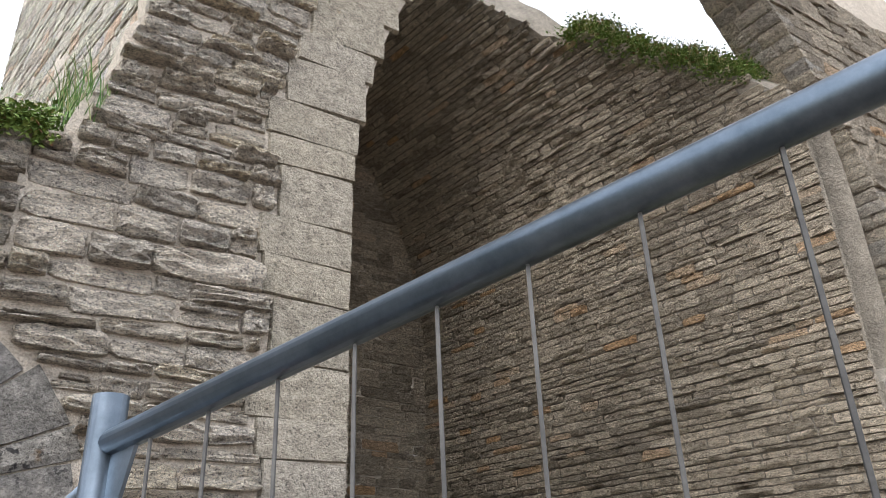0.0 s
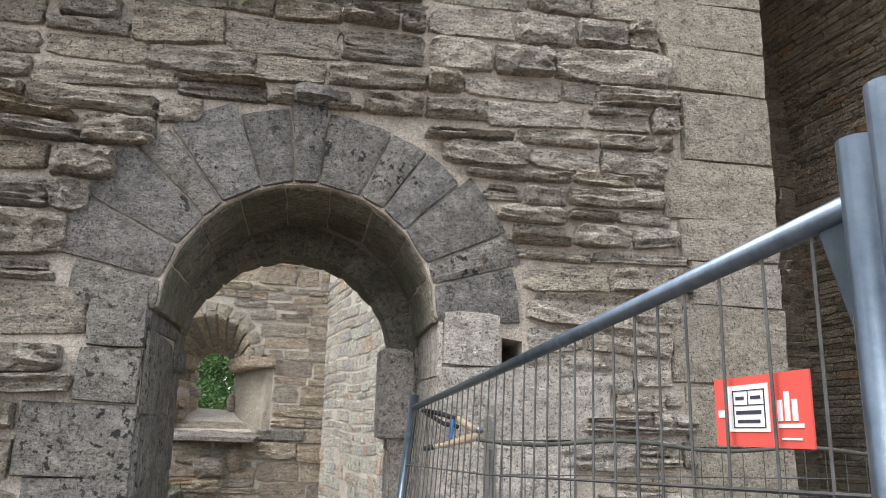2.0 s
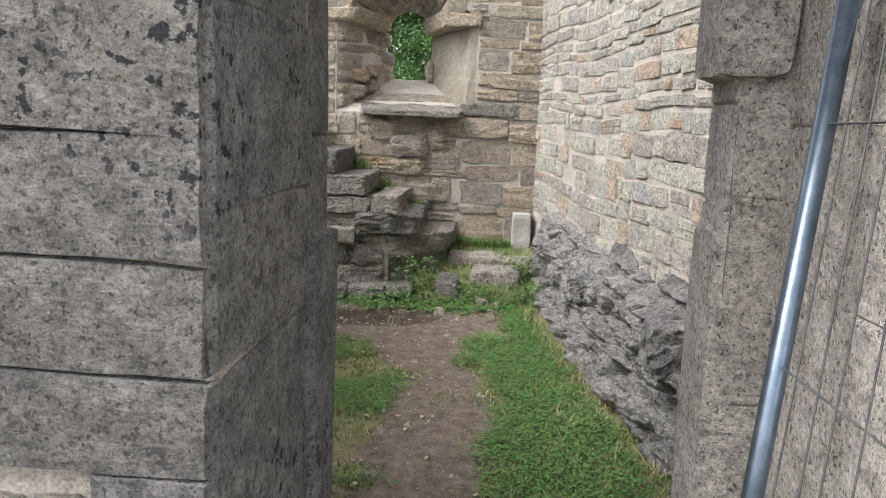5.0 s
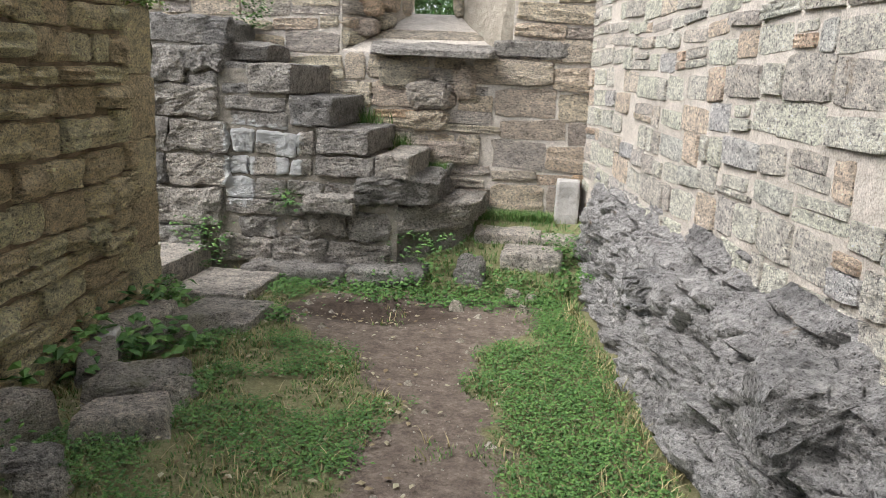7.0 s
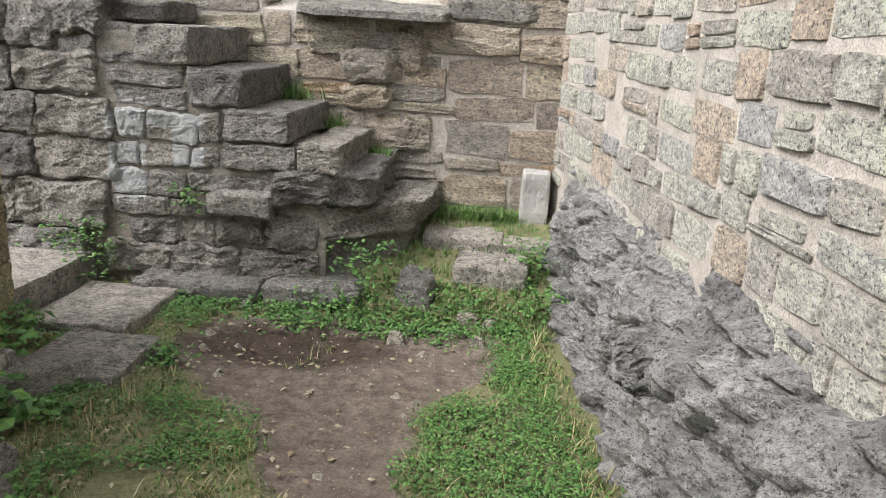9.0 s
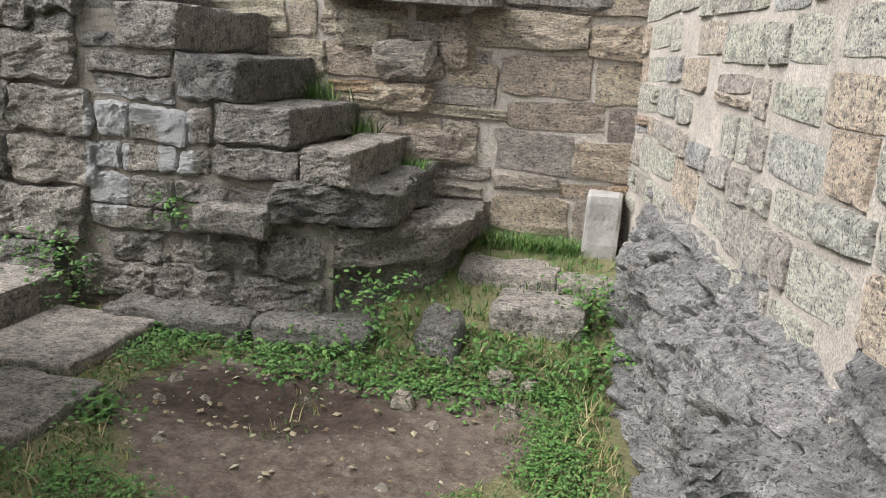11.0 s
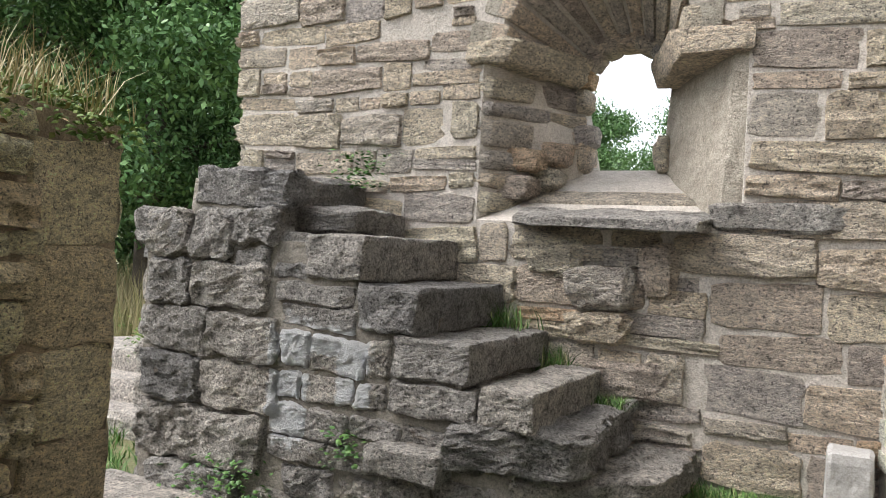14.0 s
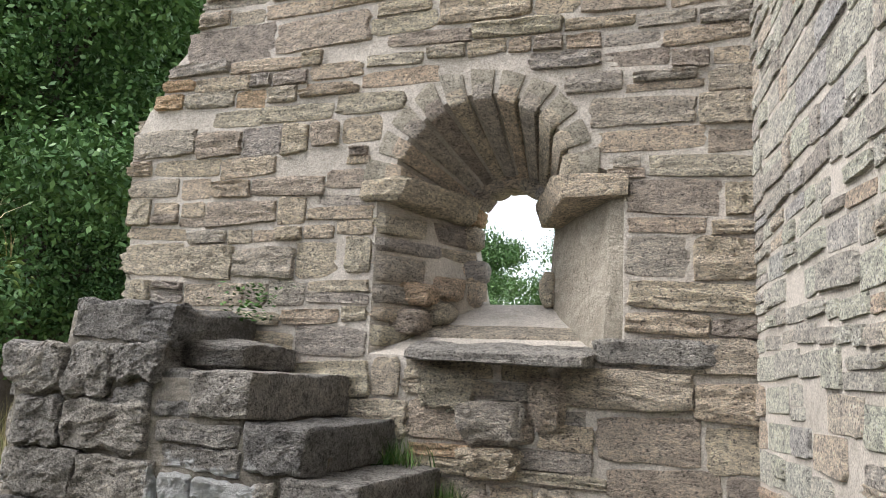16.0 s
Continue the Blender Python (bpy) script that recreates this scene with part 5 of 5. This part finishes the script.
tube("loose_end", rel([(0.555, 3.16, 1.68), (0.55, 3.16, 1.65), (0.545, 3.155, 1.615)]), [0.007, 0.009, 0.006], BLUE, st, 6, "blue webbing tail")
tube("lever", rel([(0.48, 3.15, 1.585), (0.53, 3.14, 1.595), (0.60, 3.13, 1.615), (0.655, 3.13, 1.63)]), [0.007, 0.010, 0.014, 0.015], WOOD, st, 8, "brassy yellow lever")
tube("grip", rel([(0.455, 3.15, 1.58), (0.49, 3.15, 1.586)]), 0.009, BLACK, st, 8)
tube("ratchet_arm", rel([(0.565, 3.15, 1.685), (0.61, 3.14, 1.655), (0.66, 3.13, 1.64)]), [0.010, 0.014, 0.012], WOOD, st, 8)
tube("bolt", rel([(0.64, 3.11, 1.645), (0.64, 3.16, 1.645)]), 0.012, STEEL, st, 10)
# cord tied along the barrier
tagged(tube("tie_cord", [(0.62 + 0.1 * i, 3.07, 1.615 - 0.012 * math.sin(i * 0.9) - 0.0015 * i) for i in range(21)], 0.0075, GREYWOOD, None, 8), "twisted grey green cord tied along the barrier", "cord")


# ---- plants on the walls ----
def wall_top(u):
    return gate_top(u)


def cushion(name, u0, u1, count, label, hang=0.10, seed=5, tall=0.5):
    r = random.Random(seed)
    sp = []
    for _ in range(count):
        u = r.uniform(u0, u1)
        d = r.random()
        y = FY + 0.45 * d - 0.05
        z = wall_top(u) + 0.02 + 0.05 * math.sin(d * 3.1) + 0.03 * noise.noise(Vector((u * 3, y * 3, 0)))
        if d < 0.25:
            z -= r.uniform(0, hang) * (1.2 + 1.5 * max(noise.noise(Vector((u * 2.2, 0, 9))), -0.3))
            y = FY - r.uniform(0.02, 0.09)
        sp.append((u, y, z, 1.0))
    return tagged(leaves(name, sp, STONECROP, (0.013, 0.026), 7, 0.026, (-0.02, 0.055), seed, 1.4), label, "plant", kind="stuff")


cushion("stonecrop", -3.0, 0.50, 7500, "green stonecrop cushions along the wall top", 0.13)
r4 = random.Random(17)
tufts = []
for _ in range(520):
    u = r4.uniform(-3.0, 0.35)
    k = 0.35 + 0.65 * max(0, noise.noise(Vector((u * 1.6, 2, 0))) + 0.4)
    tufts.append((u, FY + r4.uniform(0.08, 0.5), wall_top(u), k))
tagged(blades("wall_grass", tufts, DRYGRASS, (0.15, 0.52), 0.0028, 4, 0.7, 21), "tall thin seeding grass on the wall top", "grass", kind="stuff")
tuft2 = [(0.62 + r4.uniform(-0.12, 0.10), FY + r4.uniform(-0.03, 0.2), 3.72 + r4.uniform(-0.05, 0.2), 1.0) for _ in range(120)]
tagged(blades("wall_grass", tuft2, GRASS, (0.06, 0.22), 0.003, 3, 0.9, 22), "green grass tuft in the angle of the wall", "grass", kind="stuff")
# turf along the broken vault
sp, tf = [], []
for _ in range(2600):
    y = r4.uniform(3.75, 5.35)
    p = vault_pt(vault_end(y) + r4.uniform(-0.12, 0.1), y, r4.uniform(-0.05, 0.5))
    sp.append((p.x, p.y, p.z + 0.02, 1.6))
    if r4.random() < 0.12:
        tf.append((p.x, p.y, p.z, 1.0))
tagged(leaves("stonecrop", sp, STONECROP, (0.018, 0.035), 6, 0.04, (-0.03, 0.07), 31, 1.4), "green turf and stonecrop on the broken vault", "plant", kind="stuff")
tagged(blades("wall_grass", tf, DRYGRASS, (0.15, 0.4), 0.003, 3, 0.7, 32), "dry grass on the broken vault edge", "grass", kind="stuff")
# turf on the stub wall
cap_sp, cap_dry = [], []
for _ in range(900):
    u, w = r4.uniform(0.9, LEND - 4.2 + 0.02), r4.uniform(-0.06, 0.58)
    p = LF @ Vector((u, w, 1.755 + 0.08 * math.sin(max(min(w / 0.55, 1), 0) * 3.1) + (0.05 if u < 3.0 else 0.0)))
    cap_sp.append((p.x, p.y, p.z - (0.05 if w < 0 else 0), 1.0))
    if r4.random() < 0.5:
        cap_dry.append((p.x, p.y, p.z, 1.0))
tagged(leaves("turf_cap", cap_sp, STONECROP, (0.014, 0.03), 7, 0.03, (-0.04, 0.04), 41, 1.2), "turf and stonecrop capping the wall stub", "plant", kind="stuff")
tagged(blades("turf_grass", cap_dry, DRYGRASS, (0.06, 0.26), 0.0025, 4, 1.3, 42), "straw-coloured grass on the wall stub", "grass", kind="stuff")


# ---- weeds and grass in the court ----
def weed(name, x, y, z, n, rad, size, label, material=HERB, rise=(0.01, 0.14), seed=1):
    return tagged(leaves(name, [(x, y, z, 1.0)], material, size, n, rad, rise, seed, 0.7), label, "weed", "weeds at the wall feet", kind="stuff")


for i, (x, y, z, n, rad, hi) in enumerate(((-2.28, 8.42, 0.06, 260, 0.10, 0.32), (-1.72, 8.48, 0.45, 70, 0.05, 0.14), (-0.74, 8.45, 0.06, 240, 0.12, 0.30), (-0.95, 8.35, 0.02, 160, 0.14, 0.10), (-0.22, 8.42, 0.02, 150, 0.10, 0.13), (0.16, 8.72, 0.12, 260, 0.09, 0.26), (0.22, 8.4, 0.05, 160, 0.08, 0.15), (-1.45, 8.25, 0.0, 120, 0.16, 0.06), (-1.1, 8.2, 0.0, 120, 0.16, 0.05), (-2.25, 9.25, 1.66, 130, 0.07, 0.2), (-1.9, 5.7, 0.03, 150, 0.12, 0.14), (-2.12, 7.6, 0.03, 120, 0.05, 0.14), (-1.45, 7.55, 0.0, 90, 0.06, 0.06), (-1.62, 7.0, 0.0, 90, 0.06, 0.06), (-1.42, 6.5, 0.0, 90, 0.06, 0.06))):
    weed("weed", x, y, z, int(n * 1.3), rad, (0.012, 0.029), "clump of broad green weed leaves at a stone foot", rise=(0.0, hi), seed=60 + i)
for i, (x, y, z) in enumerate(((-2.05, 6.72, 0.10), (-1.98, 6.45, 0.06), (-2.08, 7.35, 0.05), (-1.9, 6.8, 0.05), (-2.0, 7.15, 0.10), (-1.78, 6.72, 0.03), (-1.75, 6.9, 0.02), (-2.02, 6.2, 0.08))):
    weed("broadleaf_weed", x, y, z, 26, 0.08, (0.035, 0.065), "broad scalloped weed leaves beside the wall", rise=(0.02, 0.14), seed=160 + i)
r5 = random.Random(77)
g1 = [(r5.uniform(-0.5, 0.05), r5.uniform(9.2, 9.38), 0.33, 1.0) for _ in range(380)]
for _ in range(700):
    x, y = r5.uniform(-0.95, 0.25), r5.uniform(8.15, 9.2)
    g1.append((x, y, ground_z(x, y) - 0.005, 0.75 if x < 0 else 1.0))
g1 += [(r5.uniform(-0.92, -0.75), r5.uniform(9.2, 9.38), 0.68, 0.8) for _ in range(60)]
tagged(blades("grass_tuft", g1, GRASS, (0.03, 0.085), 0.003, 4, 1.9, 51), "lush green grass in the corner by the steps", "grass", kind="stuff")
g2 = [(-1.42 + r5.gauss(0, 0.07), 9.3 + r5.gauss(0, 0.05), 0.98, 1.0) for _ in range(90)] + [(-1.15 + r5.gauss(0, 0.05), 9.32 + r5.gauss(0, 0.04), 0.8, 1.0) for _ in range(50)]
tagged(blades("grass_tuft", g2, GRASS, (0.05, 0.16), 0.003, 3, 1.6, 52), "drooping grass tuft on the stair treads", "grass", kind="stuff")
g3 = []
for _ in range(260):
    y = r5.uniform(5.0, 8.6)
    g3.append((right_x(y) - 0.24 - abs(r5.gauss(0, 0.07)), y, 0.0, 1.0))
tagged(blades("dry_grass", g3, DRYGRASS, (0.02, 0.07), 0.0025, 2, 1.6, 53), "dry yellowed grass along the rock footing", "grass", kind="stuff")
cl = []
while len(cl) < 7500:
    x, y = r5.uniform(-2.0, 0.6), r5.uniform(4.3, 8.45)
    if x < right_x(y) - 0.3 and turf_at(x, y) + 0.8 * noise.noise(Vector((x * 2.2, y * 2.2, 8))) > (0.72 if x < -0.5 else 0.55):
        cl.append((x, y, 0.0, 1.0))
tagged(leaves("clover", cl, HERB, (0.007, 0.016), 5, 0.03, (0.005, 0.035), 54, 0.5), "low clover and plantain leaves in the turf", "plant", kind="stuff")
# low weeds along the foot of the stair
mat_sp = []
for _ in range(520):
    x = r5.uniform(-2.1, 0.1)
    y = 8.27 + 0.10 * math.sin(x * 3.1) + r5.gauss(0, 0.09)
    mat_sp.append((x, y, ground_z(x, y), 1.0))
tagged(leaves("ground_weeds", mat_sp, HERB, (0.010, 0.024), 6, 0.03, (0.0, 0.05), 59, 0.6), "low green weeds along the foot of the stair", "weed", kind="stuff")
# fallen leaves and straw on the turf
lt = []
while len(lt) < 700:
    x, y = r5.uniform(-2.0, 0.4), r5.uniform(4.3, 8.3)
    if x < right_x(y) - 0.3 and (x < -0.5 or r5.random() < 0.3):
        lt.append((x, y, ground_z(x, y) + 0.012, 1.0))
tagged(leaves("leaf_litter", lt, LITTER, (0.012, 0.026), 1, 0.02, (0.0, 0.012), 58, 0.3), "dry fallen leaves on the turf", "litter", kind="stuff")
# small stones on the path
pv, pf = [], []
for _ in range(900):
    x, y = r5.uniform(-1.6, 0.3), r5.uniform(4.5, 8.4)
    if turf_at(x, y) > 0.6:
        continue
    q = r5.uniform(0.003, 0.011) if r5.random() < 0.93 else r5.uniform(0.02, 0.035)
    b, z = len(pv), ground_z(x, y)
    a = r5.uniform(0, 6.28)
    for k in range(5):
        pv.append((x + math.cos(a + k * 1.257) * q * r5.uniform(0.7, 1.2), y + math.sin(a + k * 1.257) * q * r5.uniform(0.7, 1.2), z - 0.003))
    pv += [(x + q * 0.2, y, z + q * 0.7), (x - q * 0.3, y + q * 0.2, z + q * 0.6)]
    pf += [(b, b + 1, b + 5), (b + 1, b + 2, b + 5), (b + 2, b + 6, b + 5), (b + 2, b + 3, b + 6), (b + 3, b + 4, b + 6), (b + 4, b, b + 6), (b, b + 5, b + 6)]
tagged(mesh_ob("pebbles", pv, pf, CREAM_ASHLAR), "scattered small pebbles on the trodden earth", "pebbles", kind="stuff")
for x, y, s in ((-0.18, 8.3, 0.07), (-0.06, 8.28, 0.05), (-0.5, 8.0, 0.05), (-0.1, 8.05, 0.04)):
    loose("cobble", [(x - s, y - s * .7, -0.02), (x + s, y - s * .8, -0.02), (x + s * .9, y + s * .7, -0.02), (x - s, y + s * .7, -0.02), (x - s * .6, y - s * .4, s * .8), (x + s * .6, y - s * .5, s * .7), (x + s * .6, y + s * .4, s * .8), (x - s * .6, y + s * .4, s)], CREAM_ASHLAR, "small loose grey stone on the earth", "stone", 3, 0.008)

# ---- beyond the court ----
gr = [(r5.uniform(-6.5, -3.15), r5.uniform(7.0, 11.0), -0.01, 1.0) for _ in range(4200)]
tagged(blades("lawn_grass", gr, GRASS, (0.04, 0.13), 0.005, 3, 1.2, 57), "short green grass beyond the wall stub", "grass", kind="stuff")
low = tagged(empty("garden_steps", (-4.3, 10.0, 0)), "low pale stone steps beyond the wall stub", "steps")
for i in range(3):
    hexa("step", box_corners(-0.9 - 0.2 * i, 0.75, -0.6 + 0.3 * i, 0.9, -0.1 + 0.15 * i, 0.14 + 0.15 * i), SLAB, low, 4, 0.015, 0.02)
hs = [(-4.4 + r5.gauss(0, 0.45), 10.6 + r5.gauss(0, 0.25), 0.45 + r5.uniform(-0.1, 0.15), 1.6) for _ in range(420)]
tagged(leaves("stonecrop", hs, STONECROP, (0.02, 0.035), 6, 0.04, (-0.05, 0.07), 55, 1.2), "trailing stonecrop over the garden steps", "plant", kind="stuff")
mg = []
for _ in range(5200):
    x, y = r5.uniform(-13, -3.6), r5.uniform(11.0, 17)
    mg.append((x, y, 0.0, 0.7 + 0.6 * r5.random()))
tagged(blades("meadow_grass", mg, DRYGRASS, (0.35, 0.95), 0.006, 2, 0.5, 56), "tall dry meadow grass under the trees", "grass", kind="stuff")


# ---- trees ----
def tree(base, height, crown, count, seed, label, leaf=(0.075, 0.125), low_at=0.12):
    r = random.Random(seed)
    e = tagged(empty("tree", base), label, "tree")
    bend = r.uniform(-0.3, 0.3)
    tube("trunk", [(0, 0, -0.1), (bend * 0.4, 0.05, height * 0.25), (bend, 0.1, height * 0.5), (bend * 0.5, 0, height * 0.85)], [height * 0.026, height * 0.02, height * 0.013, height * 0.005], BARK, e, 10)
    clumps = []
    for i in range(22):
        z = height * (low_at + (0.86 - low_at) * (i + r.random()) / 22)
        a = i * 2.4 + r.uniform(-0.4, 0.4)
        ln = crown * r.uniform(0.7, 1.05) * (1.1 - 0.65 * (z / height) ** 2)
        p0 = Vector((bend * 0.6, 0.05, z))
        p2 = p0 + Vector((math.cos(a) * ln, math.sin(a) * ln, ln * r.uniform(-0.05, 0.4)))
        p1 = p0.lerp(p2, 0.5) + Vector((0, 0, ln * 0.14))
        tube("limb", [p0, p1, p2], [height * 0.010, height * 0.006, height * 0.0015], BARK, e, 6)
        for t in (0.3, 0.5, 0.7, 0.85, 1.0):
            for _ in range(3):
                clumps.append((p0.lerp(p1, t * 2) if t < 0.5 else p1.lerp(p2, t * 2 - 1), r.uniform(0.55, 1.1) * crown * 0.15))
    clumps += [(Vector((bend * 0.5 + r.gauss(0, crown * 0.15), r.gauss(0, crown * 0.15), height * r.uniform(0.8, 1.0))), crown * 0.15) for _ in range(12)]
    k = np.random.RandomState(seed)
    cc = np.array([c for c, q in clumps])
    cr = np.array([q for c, q in clumps])
    pick = k.randint(0, len(clumps), count)
    off = k.normal(size=(count, 3)) * np.array((1, 1, 0.5))
    shell = off / (np.linalg.norm(off, axis=1, keepdims=True) + 1e-6) * (0.6 + 0.9 * k.rand(count, 1))
    p = cc[pick] + shell * cr[pick][:, None] * 1.6
    d = k.normal(size=(count, 3)) * np.array((1, 1, 0.5)) + np.array((0, 0, -0.7))
    d /= np.linalg.norm(d, axis=1, keepdims=True)
    t = np.cross(d, k.normal(size=(count, 3)) * 0.5 + np.array((0, 0, 1.0)))
    t /= np.linalg.norm(t, axis=1, keepdims=True) + 1e-6
    q = k.uniform(leaf[0], leaf[1], (count, 1))
    v = np.stack([p, p + d * q * 0.45 + t * q * 0.26, p + d * q, p + d * q * 0.45 - t * q * 0.26], 1).reshape(-1, 3)
    me = bpy.data.meshes.new("crown")
    me.vertices.add(count * 4)
    me.vertices.foreach_set("co", v.ravel())
    me.loops.add(count * 4)
    me.loops.foreach_set("vertex_index", np.arange(count * 4))
    me.polygons.add(count)
    me.polygons.foreach_set("loop_start", np.arange(count) * 4)
    me.materials.append(TREELEAF)
    me.update(calc_edges=True)
    ob = new("crown", me)
    ob.parent = e
    ob["kind"] = "stuff"
    return e


BIG = "tall dense leafy broadleaf tree beyond the ruin"
tree((-9.2, 14.0, 0), 9.6, 3.6, 190000, 1, BIG)
tree((-13.0, 14.5, 0), 9.6, 3.6, 100000, 2, BIG)
tree((-10.5, 20.5, 0), 11.0, 4.6, 80000, 3, BIG, (0.16, 0.26), 0.06)
tree((-16.5, 18.5, 0), 11.0, 4.6, 70000, 4, BIG, (0.16, 0.26), 0.06)
tree((-11.6, 41.0, 0), 8.6, 3.0, 80000, 5, "distant rounded green tree seen through the window", (0.11, 0.18))
tree((-8.3, 44.0, 0), 6.6, 1.6, 30000, 6, "distant small green tree seen through the window", (0.11, 0.18))
tree((-3.4, 33.0, 0), 7.5, 3.6, 110000, 7, "leafy tree with a pale trunk behind the window", (0.09, 0.15), 0.10)
